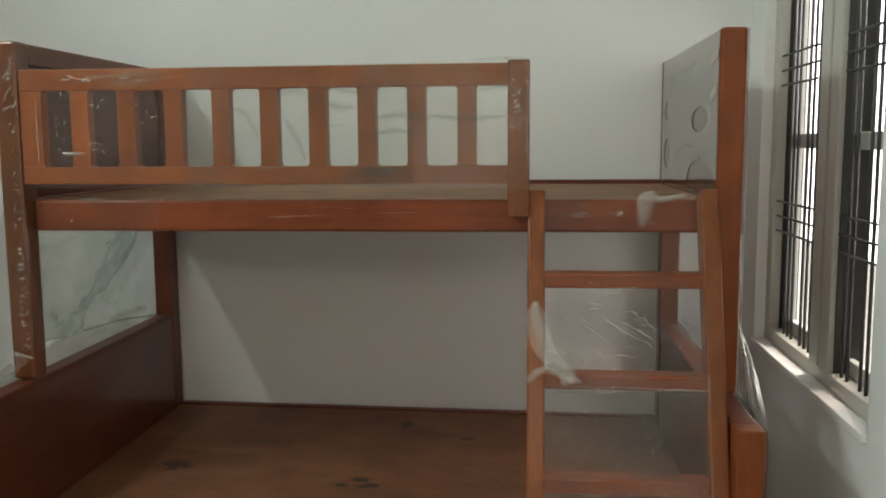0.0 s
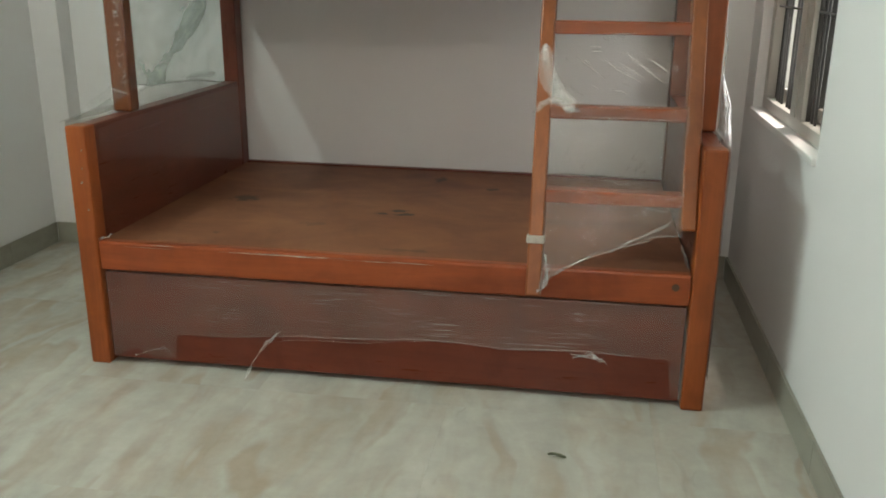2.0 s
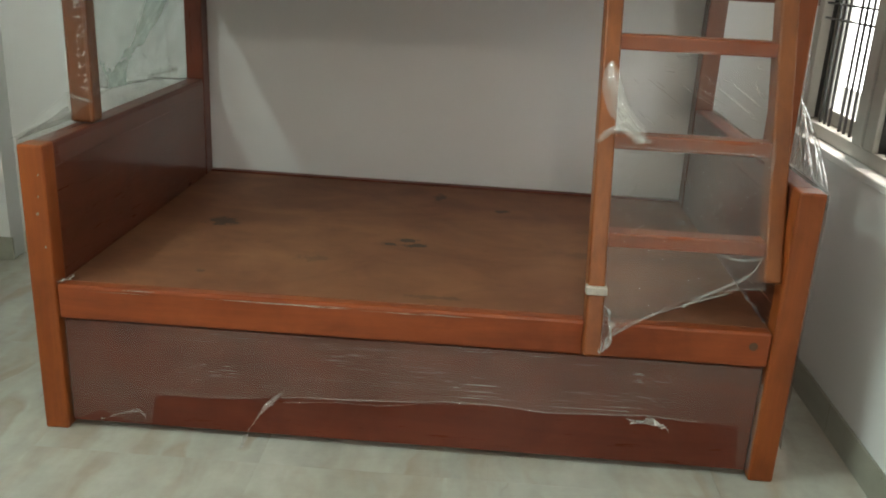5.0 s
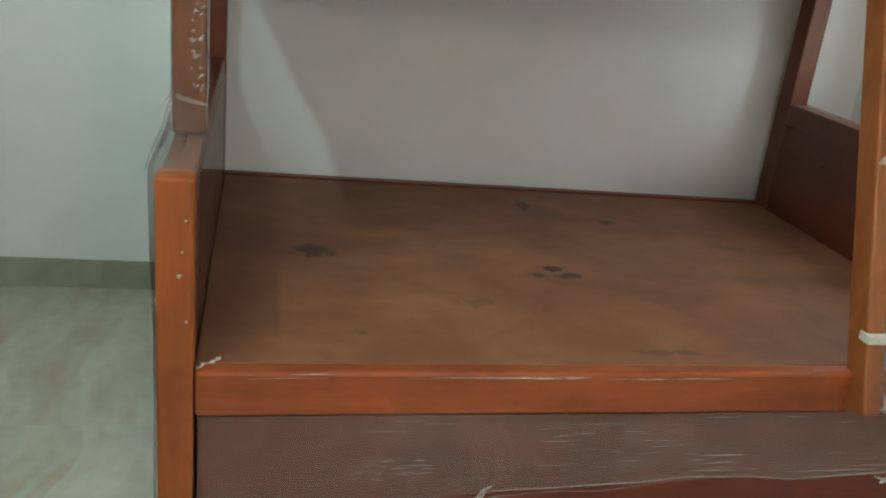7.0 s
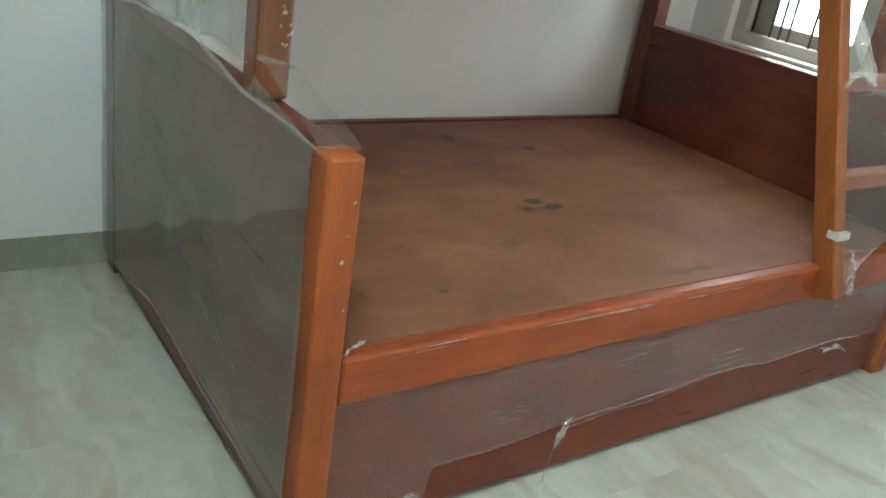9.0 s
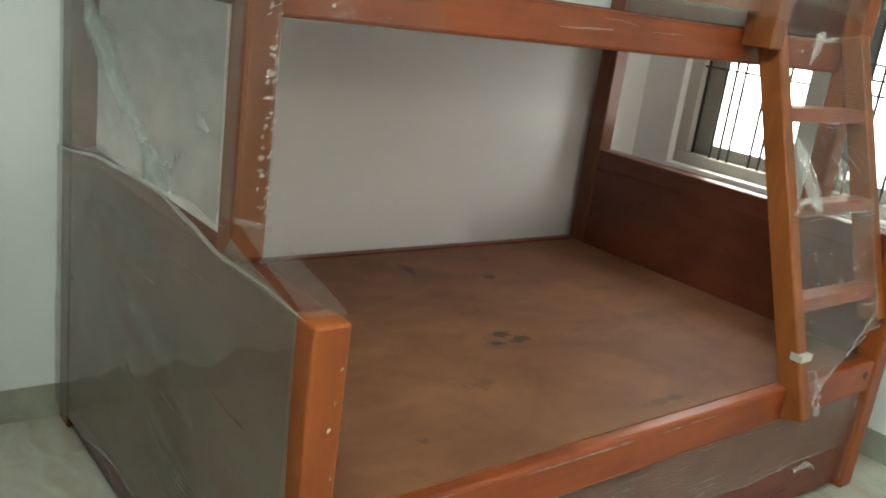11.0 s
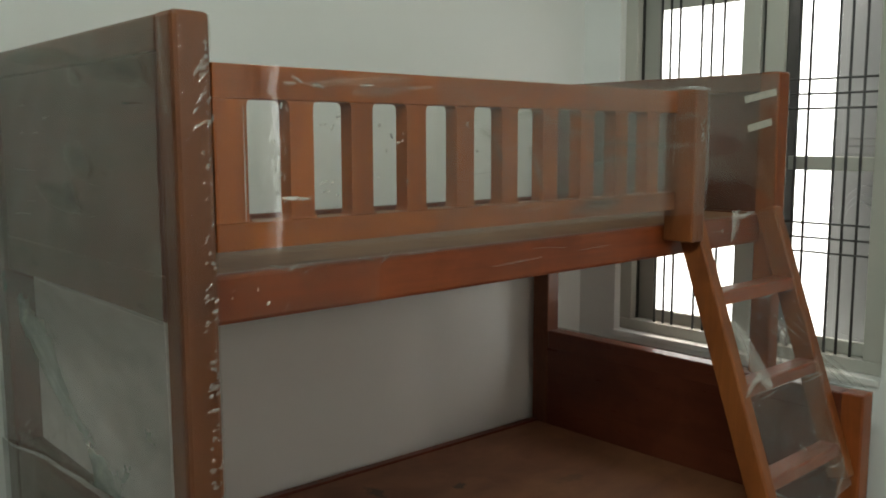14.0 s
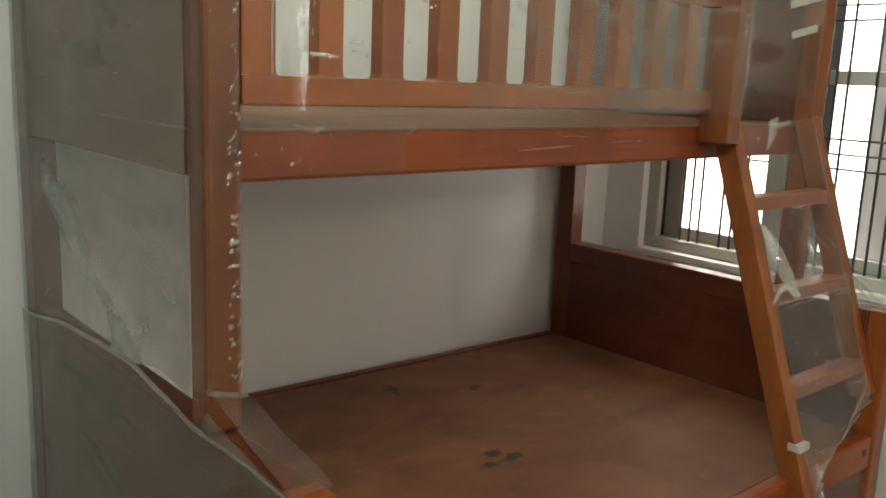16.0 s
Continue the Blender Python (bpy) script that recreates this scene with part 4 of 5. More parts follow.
part("film", quad_strip([(x, UY - 0.006, 0.875 - 0.02 * k / 8) for k, x in enumerate(xs)], [(x, LY + 0.02, Z_LOW + 0.008) for x in xs], 0.005, 23), film_veil, bed, "film folded down from the post", True)
part("film_hem", quad_strip([(x, UY - 0.007, 0.877 - 0.02 * k / 8) for k, x in enumerate(xs)], [(x, UY - 0.008, 0.871 - 0.02 * k / 8) for k, x in enumerate(xs)], 0.003, 24), film_crease, bed)
# film drawn from the upper posts down to the tops of the lower posts
for x, s in ((BX0 - 0.003, -1), (BX1 + 0.003, 1)):
    rise = 0.16 if s > 0 else 0.045
    tops = [(x, UY - 0.002 + 0.03 * (k / 6), Z_LOW + rise * (1 - k / 6)) for k in range(7)]
    feet = [(x + s * 0.004, LY + 0.02 + 0.25 * k / 6, Z_LOW + 0.004) for k in range(7)]
    part("film", quad_strip(tops, feet, 0.006, 21 + s), film_crease if s > 0 else film_hazy, bed, "film drawn tight between the posts")
part("film", sleeve((BX0 - 0.002, UY - 0.003), (IX0 + 0.002, UY + P + 0.003), 0.865, Z_TOP - 0.004, 0.012, 0.0028, 31, 0.004), film_wrap, bed, "crumpled film wrapped round the post", True)
tagged(part("film_streak", flecks([((BX0 + 0.047, LY - 0.003, 0.64), (0.016, 0, 0), (0, 0, 0.24), 4, 0.013, 75)], (0, -1, 0), 86, 0.006, 0.002), film_spark, bed, "small folds of film on the post, glints put in as white", True), kind="stuff")
ticks = flecks([((IX0 - 0.015, UY - 0.006, 1.28), (0.018, 0, 0), (0, 0, 0.80), 58, 0.011, 40), ((IX0 - 0.018, UY - 0.006, 1.10), (0.022, 0, 0), (0, 0, 0.44), 34, 0.010, 40), ((IX0 - 0.022, UY - 0.006, 1.60), (0.03, 0, 0), (0, 0, 0.16), 9, 0.022, 45)], (0.3, -0.95, 0), 87, 0.0062, 0.0022)
tagged(part("film_streak", ticks, film_tick, bed, "pinched folds of film along the post's edge, glints partly put in as white", True), kind="stuff")
part("film_hem", fold(bmesh.new(), [(BX0 - 0.004, UY - 0.006, 0.868), (BX0 + 0.03, UY - 0.008, 0.860), (IX0 + 0.005, UY - 0.004, 0.850)], (0, -1, 0), 0.007, 0.003, 83), film_white, bed, "whitish lower edge of the post's film", True)
part("film", sheet((GX0, GY0 - 0.006, GZ0 - 0.01), (GX1 - GX0 - 0.05, 0, 0), (0, 0, GZ1 - GZ0 + 0.012), 110, 24, 0.00022, 5, 4), film_flat, bed, "clear film over the guard rail")
part("film", sheet((IX0 + 0.002, UY + 0.038, 1.2), (0.36, 0, 0), (0, 0, 0.098), 40, 10, 0.0010, 45), film_clear, bed, "clear film round the rail", True)
part("film_crease", fold(bmesh.new(), [(GX1 - 0.004, UY - 0.055, 1.36), (GX1 - 0.006, UY - 0.056, 1.48), (GX1 - 0.003, UY - 0.055, 1.55), (GX1 - 0.006, UY - 0.055, 1.635)], (0.4, -1, 0), 0.007, 0.003, 88), film_white, bed, "bright pinched edge of film on the guard post", True)
part("film_crease", fold(bmesh.new(), [(-0.22, UY - 0.05, 1.645), (-0.15, UY - 0.056, 1.648), (GX1, UY - 0.056, 1.647)], (0, -1, 0.6), 0.008, 0.003, 89), film_spark, bed, "pinched edge of film over the guard post, glint put in as white", True)
bridge_l = [(-0.52, GY0 - 0.008, GZ0 - 0.012 + (GZ1 - GZ0 + 0.016) * k / 20) for k in range(21)]
bridge_r = [(GX1 - 0.052, UY - 0.055, GZ0 - 0.008 + (GZ1 - GZ0 + 0.014) * k / 20) for k in range(21)]
part("film", quad_strip(bridge_l, bridge_r, 0.003, 15), film_mottle, bed, "hazy film drawn from the guard rail to its end post")
part("film", sheet((GX1 - 0.056, UY - 0.054, GZ0 - 0.012), (0.058, 0, 0), (0, 0, GZ1 - GZ0 + 0.016), 8, 30, 0.002, 16, 14), film_mottle, bed, "hazy film round the guard post")
part("film", sheet((GX0, GY1 + 0.004, GZ0 - 0.01), (GX1 - GX0, 0, 0), (0, 0, GZ1 - GZ0 + 0.012), 60, 16, -0.003, 25), film_clear, bed, "clear film behind the guard rail")
IN = (0, -1, 0)
# extra sheet whose milky streaks stand in for reflected glare
part("film", sheet((-0.98, GY0 - 0.010, GZ0 - 0.008), (0.78, -0.012, 0), (0, 0, GZ1 - GZ0 + 0.010), 60, 24, 0.0012, 27, 6), film_smear, bed, "streaky extra film over the guard rail, milky for its glare", True)
GYF = GY0 - 0.008
# folds whose glints are painted by their white haze
glints = flecks([((-1.33, GYF, 1.50), (0.03, 0, 0), (0, 0, 0.16), 9, 0.012, 80), ((-1.305, GYF, 1.417), (0.05, 0, 0), (0, 0, 0.008), 3, 0.018, 4), ((-1.22, GYF, 1.435), (0.06, 0, 0), (0, 0, 0.03), 5, 0.013, 30), ((-1.23, GYF, 1.55), (0.05, 0, 0), (0, 0, 0.025), 4, 0.012, 30), ((-1.08, GYF, 1.50), (0.1, 0, 0), (0, 0, 0.14), 6, 0.010, 60), ((-1.15, GYF, 1.612), (0.4, 0, 0), (0, 0, 0.02), 4, 0.03, 4), ((-0.95, GYF, 1.47), (0.4, 0, 0), (0, 0, 0.18), 6, 0.010, 60)], IN, 72, 0.006, 0.002)
tagged(part("film_streak", glints, film_spark, bed, "small folds of film on the guard rail, glints put in as white", True), kind="stuff")
part("film_crease", fold(bmesh.new(), [(-1.399, GYF, 1.385), (-1.3985, GYF, 1.48), (-1.399, GYF, 1.575)], IN, 0.003, 0.001, 85), film_spark, bed, "pinched fold of film, whitened in colour for its glint", True)
part("film_crease", fold(bmesh.new(), [(-1.33, GYF, 1.421), (-1.30, GYF, 1.418), (-1.272, GYF, 1.417)], IN, 0.008, 0.003, 84), film_spark, bed, "pinched fold of film, whitened in colour for its glint", True)
wrinkles = flecks([((-0.62, GYF, 1.50), (0.62, 0, 0), (0, 0, 0.2), 8, 0.06, 4), ((-0.55, GYF, 1.37), (0.7, 0, 0), (0, 0, 0.04), 5, 0.09, 3), ((-0.75, GYF, 1.615), (0.9, 0, 0), (0, 0, 0.03), 6, 0.06, 3)], IN, 73, 0.006, 0.0012)
tagged(part("film_streak", wrinkles, film_fold, bed, "drawn wrinkles of film on the guard rail", True), kind="stuff")
# wrinkles of the guard's film, their sheen put into the milky colour
guard_creases = (
    ((-0.628, 1.589), (-0.555, 1.577), (-0.49, 1.565), 0.01),
    ((-0.482, 1.506), (-0.41, 1.512), (-0.329, 1.501), 0.012),
    ((-0.57, 1.354), (-0.497, 1.368), (-0.395, 1.371), 0.014),
    ((-0.745, 1.57), (-0.686, 1.58), (-0.643, 1.562), 0.01),
    ((-0.337, 1.511), (-0.249, 1.501), (-0.133, 1.506), 0.01),
    ((-0.512, 1.459), (-0.424, 1.474), (-0.366, 1.465), 0.008),
    ((-1.284, 1.614), (-1.167, 1.624), (-1.036, 1.633), 0.01),
    ((-1.182, 1.603), (-1.109, 1.606), (-1.036, 1.618), 0.012),
    ((-0.206, 1.57), (-0.162, 1.58), (-0.125, 1.577), 0.01),
    ((-0.861, 1.54), (-0.818, 1.518), (-0.788, 1.459), 0.012),
    ((-0.606, 1.548), (-0.57, 1.533), (-0.533, 1.536), 0.014),
    ((-0.716, 1.504), (-0.686, 1.459), (-0.665, 1.401), 0.01))


def guard_y(x):
    """Where the film over the guard rail lies: it leaves the slats and runs out to the end post."""
    return GYF - 0.003 - 0.050 * max(0.0, (x + 0.52) / 0.40)


for k, (*line, width) in enumerate(guard_creases):
    blur = bmesh.new()
    for q, wide in enumerate((0.5, 1.1, 2.0)):
        fold(blur, [(x, guard_y(x) + 0.0005 * q, z) for x, z in line], IN, width * wide, 0.0006, 160 + 3 * k + q)
    part("film_crease", blur, film_gleam, bed, "soft wrinkle in the film, its sheen put in as white", True)
# more folds with the glint whitened into the film
pinches = flecks([((-0.110, UY - 0.057, 1.52), (0.022, 0, 0), (0, 0, 0.10), 16, 0.012, 60), ((-1.23, UY + 0.036, 1.294), (0.34, 0, 0), (0, 0, 0.003), 9, 0.035, 0), ((-1.30, UY + 0.036, 1.255), (0.26, 0, 0), (0, 0, 0.07), 4, 0.010, 60), ((0.045, UY + 0.034, 1.253), (0.035, 0, 0), (0, 0, 0.012), 4, 0.022, 0), ((0.155, UY + 0.034, 1.254), (0.012, 0, 0), (0, 0, 0.004), 3, 0.022, 0), ((0.20, UY + 0.034, 1.275), (0.01, 0, 0), (0, 0, 0.006), 2, 0.01, 0)], IN, 92, 0.005, 0.002)
tagged(part("film_streak", pinches, film_spark, bed, "pinched folds of film on the rail and guard post, glints put in as white", True), kind="stuff")
across = flecks([((-0.33, UY - 0.030, 1.49), (0.36, -0.035, 0), (0, 0, 0.24), 9, 0.06, -28), ((-0.40, UY - 0.020, 1.565), (0.08, -0.01, 0), (0, 0, 0.02), 4, 0.03, -10), ((-0.22, UY - 0.044, 1.50), (0.01, 0, 0), (0, 0, 0.15), 4, 0.06, 88)], IN, 74, 0.004, 0.001)
tagged(part("film_streak", across, film_fold, bed, "slanting folds in the film at the end of the guard rail", True), kind="stuff")
rail_film = flecks([((0.06, UY + 0.033, 1.25), (0.16, 0, 0), (0, 0, 0.04), 6, 0.045, 4), ((-1.2, UY + 0.036, 1.293), (0.48, 0, 0), (0, 0, 0.004), 3, 0.11, 0), ((-0.6, UY + 0.035, 1.24), (0.8, 0, 0), (0, 0, 0.07), 4, 0.16, 1), ((-1.3, UY + 0.035, 1.25), (0.3, 0, 0), (0, 0, 0.08), 12, 0.015, 20)], IN, 75, 0.004, 0.0014)
tagged(part("film_streak", rail_film, film_fold, bed, "glinting folds of film along the upper rail", True), kind="stuff")
head = sheet((IX1 - 0.004, BYR - 0.075, 1.30), (0, -(BYR - UY) + 0.075, 0), (0, 0, 0.415), 150, 90, 0.0014, 6, 2.0)
bare = ((2.64, 1.50, 0.12, 0.034), (3.22, 1.54, 0.05, 0.03), (2.62, 1.33, 0.2, 0.06), (3.20, 1.40, 0.07, 0.05))   # where the film clings and reflects less, cut out as ovals: y, z, half sizes
bmesh.ops.delete(head, geom=[f for f in head.faces if any(((f.calc_center_median().y - y) / a) ** 2 + ((f.calc_center_median().z - z) / b) ** 2 < 1 for y, z, a, b in bare)], context="FACES")
part("film", head, film_head, bed, "milky film over the head panel", True)
# second sheet, added to leave some sheen in the ovals
part("film", sheet((IX1 - 0.002, BYR - 0.08, 1.302), (0, -(BYR - UY) + 0.085, 0), (0, 0, 0.41), 40, 20, 0.0006, 7, 2.0), film_under, bed, "thin second film added so that the cut ovals keep some sheen", True)
head_folds = bmesh.new()
for k, line in enumerate((((3.2, 1.45), (3.05, 1.40), (2.9, 1.43), (2.7, 1.425)), ((2.68, 1.43), (2.6, 1.39), (2.5, 1.31)), ((2.84, 1.44), (2.78, 1.40), (2.76, 1.36)), ((3.0, 1.64), (2.8, 1.66), (2.6, 1.67)))):
    fold(head_folds, [(IX1 - 0.008, y, z) for y, z in line], (-1, 0, 0), 0.008, 0.003, 90 + k)
tagged(part("film_crease", head_folds, film_faint, bed, "creases in the film over the head panel", True), kind="stuff")
part("film", sheet((IX0 + 0.006, LY + 0.017, 0.322), (IX1 - IX0 - 0.012, 0, 0), (0, 0, -0.3), 140, 20, -0.003, 9, edge=torn), film_front, trundle, "torn clear film on the drawer front")
hem_x = [-0.86 + 1.1 * k / 30 for k in range(31)]
part("film_hem", quad_strip([(x, LY + 0.013, tear(x) + 0.0035) for x in hem_x], [(x, LY + 0.011, tear(x)) for x in hem_x], 0.004, 14), film_crease, trundle, "whitish torn hem of the film")
part("film_hem", quad_strip([(x, LY + 0.012, tear(x) - 0.012 + 0.012 * (x + 0.86) / 0.6) for x in hem_x[:17]], [(x, LY + 0.011, tear(x) - 0.0145 + 0.0145 * (x + 0.86) / 0.6) for x in hem_x[:17]], 0.004, 18), film_crease, trundle)
part("film_hem", quad_strip([(IX1 - 0.006, LY + 0.012, 0.03 + 0.25 * k / 10) for k in range(11)], [(IX1 - 0.001, LY + 0.009, 0.03 + 0.25 * k / 10) for k in range(11)], 0.003, 19), film_crease, trundle)
part("film_scrap", ribbon([(-0.86, LY + 0.006, 0.155), (-0.9, LY - 0.01, 0.12), (-0.94, LY - 0.03, 0.06), (-0.96, LY - 0.05, 0.012)], 0.02, 3), film_bunch, trundle, "loose strand of film")
part("film_scrap", ribbon([(-1.36, LY + 0.008, 0.035), (-1.31, LY + 0.006, 0.055), (-1.25, LY + 0.008, 0.072), (-1.235, LY + 0.006, 0.05)], 0.014, 31), film_bunch, trundle, "small torn scrap of film")
part("film_scrap", ribbon([(0.06, LY + 0.006, 0.15), (0.11, LY - 0.006, 0.158), (0.16, LY - 0.002, 0.135)], 0.035, 5), film_bunch, trundle, "loose strand of film")

DY = LY + 0.0135
# highlights of the drawer's film, put in as flat milky strips
drawn = streaks([((-1.06, DY, 0.195), (0.16, 0, 0), (0, 0, 0.07), 16, 0.045), ((-0.52, DY, 0.24), (0.40, 0, 0), (0, 0, 0.11), 22, 0.12), ((0.11, DY, 0.235), (0.14, 0, 0), (0, 0, 0.11), 24, 0.04), ((-0.2, DY, 0.195), (0.5, 0, 0), (0, 0, 0.05), 14, 0.14), ((-0.5, DY, 0.30), (1.2, 0, 0), (0, 0, 0.03), 10, 0.14)], 51, 0.0008)
tagged(part("film_streak", drawn, film_mark, trundle, "fine whitish strips in the film, its glints put in as white"), kind="stuff")
sparks = flecks([((-1.06, DY, 0.19), (0.16, 0, 0), (0, 0, 0.04), 6, 0.03, 3), ((-0.55, DY, 0.245), (0.36, 0, 0), (0, 0, 0.08), 8, 0.05, 0), ((0.11, DY, 0.235), (0.10, 0, 0), (0, 0, 0.06), 6, 0.03, 3)], (0, -1, 0), 59, 0.003, 0.0012)
tagged(part("film_streak", sparks, film_fold, trundle, "small glinting folds in the film", True), kind="stuff")
# glare and edge highlights of the filmed rails, painted as pale strips
tagged(part("film_streak", streaks([((-0.62, GY0 - 0.010, 1.52), (0.5, 0, 0), (0, 0, 0.16), 6, 0.08), ((-0.75, GY0 - 0.010, 1.385), (0.6, 0, 0), (0, 0, 0.03), 4, 0.1), ((-1.27, GY0 - 0.010, 1.49), (0.10, 0, 0), (0, 0, 0.2), 9, 0.04), ((-0.95, GY0 - 0.010, 1.48), (0.5, 0, 0), (0, 0, 0.2), 8, 0.03)], 52), film_crease, bed, "fine whitish strips in the film, its glints put in as white"), kind="stuff")
tagged(part("film_streak", streaks([((-0.32, UY - 0.026, 1.49), (0.3, 0.045, 0), (0, 0, 0.24), 12, 0.1)], 53, 0.0009), film_crease, bed, "fine whitish strips in the film, its glints put in as white"), kind="stuff")
tagged(part("film_streak", streaks([((0.15, UY + 0.036, 1.25), (0.2, 0, 0), (0, 0, 0.06), 9, 0.05)], 54), film_mark, bed, "fine whitish strips in the film, its glints put in as white"), kind="stuff")
tagged(part("film_streak", streaks([((-0.7, LY + 0.0015, 0.415), (1.3, 0, 0), (0, 0, 0.012), 14, 0.25)], 55, 0.0013), film_mark, bed, "fine whitish strips in the film, its glints put in as white"), kind="stuff")
part("film", sheet((BX1 + 0.003, LY + 0.002, 0.10), (0, BYR - LY - 0.004, 0), (0, 0, Z_LOW - 0.10), 40, 24, 0.004, 18, 3), film_outer, bed, "milky stretch film over the outer face of the end panel", True)
part("film", sheet((BX1 + 0.003, UY + 0.002, Z_UP - 0.01), (0, BYR - UY - 0.004, 0), (0, 0, Z_TOP - Z_UP + 0.01), 36, 20, 0.004, 19, 3), film_outer, bed, "milky stretch film over the outer face of the head panel", True)
gather = (BX1 + 0.006, UY + 0.02, 0.965)
fan = bmesh.new()
for k in range(9):
    y = LY + 0.02 + 0.036 * k
    fold(fan, [gather, (BX1 + 0.010 + 0.004 * (k % 3), gather[1] + (y - gather[1]) * 0.5 + 0.012 * (k % 2), 0.885 - 0.004 * k), (BX1 + 0.003, y, Z_LOW + 0.006)], (1, -0.4, 0), 0.016, 0.006, 100 + k)
for k in range(4):
    fold(fan, [gather, (BX1 + 0.006, UY + 0.01 + 0.008 * k, 1.03), (BX1 + 0.003, UY + 0.004 + 0.016 * k, 1.10 + 0.02 * k)], (1, -0.4, 0), 0.010, 0.004, 110 + k)
part("film_scrap", fan, film_white, bed, "film drawn into a fan of folds between the posts", True)
part("film_scrap", ribbon([(0.382, 2.40, 0.43), (0.384, 2.28, 0.428), (0.382, 2.18, 0.428)], 0.012, 26, 0.5), film_bunch, bed, "loose edge of film on the platform")
# film on the inside of the end panel, drawn into slanting creases
INX = IX0 + 0.004
part("film", sheet((INX, LY + P + 0.01, 0.435), (0, 1.15, 0), (0, 0, Z_LOW - 0.45), 40, 14, 0.0015, 61, 3), film_clear, bed, "clear film over the inside of the end panel", True)
inner = bmesh.new()
for k, (line, width) in enumerate(((((2.48, 0.560), (2.68, 0.612), (2.86, 0.655), (3.10, 0.705)), 0.010), (((2.26, 0.69), (2.40, 0.725), (2.56, 0.742)), 0.006), (((2.30, 0.60), (2.46, 0.635), (2.58, 0.65)), 0.005), (((2.50, 0.545), (2.60, 0.59), (2.72, 0.60)), 0.006), (((2.2, 0.50), (2.32, 0.58), (2.40, 0.66)), 0.005))):
    fold(inner, [(INX + 0.004, y, z) for y, z in line], (1, 0, 0), width, width * 0.25, 120 + k)
tagged(part("film_crease", inner, film_soft, bed, "slanting creases in the film inside the end panel", True), kind="stuff")
# film on the ladder
front = Vector((half.x, half.y)) * 1.12


def on_ladder(x, z, off=0.0):
    t = (z - FOOT[1]) / (TOP[1] - FOOT[1])
    c = Vector(FOOT).lerp(Vector(TOP), t)
    return (x, c.x + front.x - off, z + front.y)


def ladder_film(z_top, left_low, right_low, mat, seed, label):
    xs = [-0.045 + 0.397 * k / 10 for k in range(11)]
    def low(x):
        k = (x + 0.045) / 0.397
        return left_low + (right_low - left_low) * k + 0.035 * math.sin(math.pi * k)
    part("film", quad_strip([on_ladder(x, z_top, -0.004) for x in xs], [on_ladder(x, low(x), -0.004) for x in xs], 0.006, seed), mat, ladder, label)
    part("film_hem", quad_strip([on_ladder(x, low(x) + 0.003, -0.003) for x in xs], [on_ladder(x, low(x) - 0.001, -0.003) for x in xs], 0.004, seed), film_crease, ladder)


def ladder_crease(points, width, seed):
    part("film_crease", quad_strip([on_ladder(x, z + width, -0.001) for x, z in points], [on_ladder(x, z - width, 0.001) for x, z in points], 0.003, seed), film_crease, ladder, "whitish crease in the film")


ladder_crease([(-0.04, 0.385), (0.03, 0.43), (0.10, 0.462), (0.18, 0.49), (0.26, 0.515)], 0.0022, 61)
ladder_crease([(-0.035, 0.38), (-0.02, 0.42), (-0.01, 0.455), (-0.012, 0.48)], 0.004, 62)
ladder_crease([(-0.036, 0.378), (0.0, 0.425), (0.015, 0.44)], 0.003, 63)
ladder_crease([(0.15, 0.478), (0.2, 0.505), (0.25, 0.53), (0.31, 0.56)], 0.0035, 64)
ladder_crease([(0.28, 0.535), (0.32, 0.57), (0.34, 0.61)], 0.003, 65)
ladder_crease([(-0.03, 0.845), (0.08, 0.842), (0.2, 0.843), (0.33, 0.84)], 0.0016, 66)
ladder_crease([(0.24, 0.60), (0.29, 0.592), (0.335, 0.60)], 0.003, 67)
film_ladder = film("ladder_stretch_film", 0.05, 1.0, 0.6, (5, 5, 9))
ladder_film(0.88, 0.375, 0.53, film_ladder, 41, "hazy torn film stretched between the stiles")
part("film", quad_strip([on_ladder(-0.045 + 0.397 * k / 10, 1.30, -0.004) for k in range(11)], [on_ladder(-0.045 + 0.397 * k / 10, 0.88, -0.004) for k in range(11)], 0.006, 43), film_calm, ladder, "clear film stretched between the stiles")
slope = Vector((0, lean.x, lean.y))
away = (0, -lean.y, lean.x)
spark = flecks([(on_ladder(0.15, 0.985, 0.004), (0.34, 0, 0), slope * 0.17, 30, 0.03, -25), (on_ladder(0.19, 0.97, 0.004), (0.26, 0, 0), slope * 0.03, 8, 0.09, -32), (on_ladder(0.15, 0.835, 0.004), (0.36, 0, 0), slope * 0.012, 9, 0.06, 2), (on_ladder(0.15, 0.70, 0.004), (0.34, 0, 0), slope * 0.12, 8, 0.03, 60), (on_ladder(0.15, 1.07, 0.004), (0.34, 0, 0), slope * 0.012, 7, 0.06, 2), (on_ladder(0.13, 0.675, 0.006), (0.02, 0, 0), slope * 0.02, 5, 0.02, 40), (on_ladder(0.21, 0.72, 0.006), (0.06, 0, 0), slope * 0.05, 8, 0.015, 40)], away, 76, 0.0045, 0.002)
tagged(part("film_streak", spark, film_fold, ladder, "small glinting folds in the film between the stiles", True), kind="stuff")


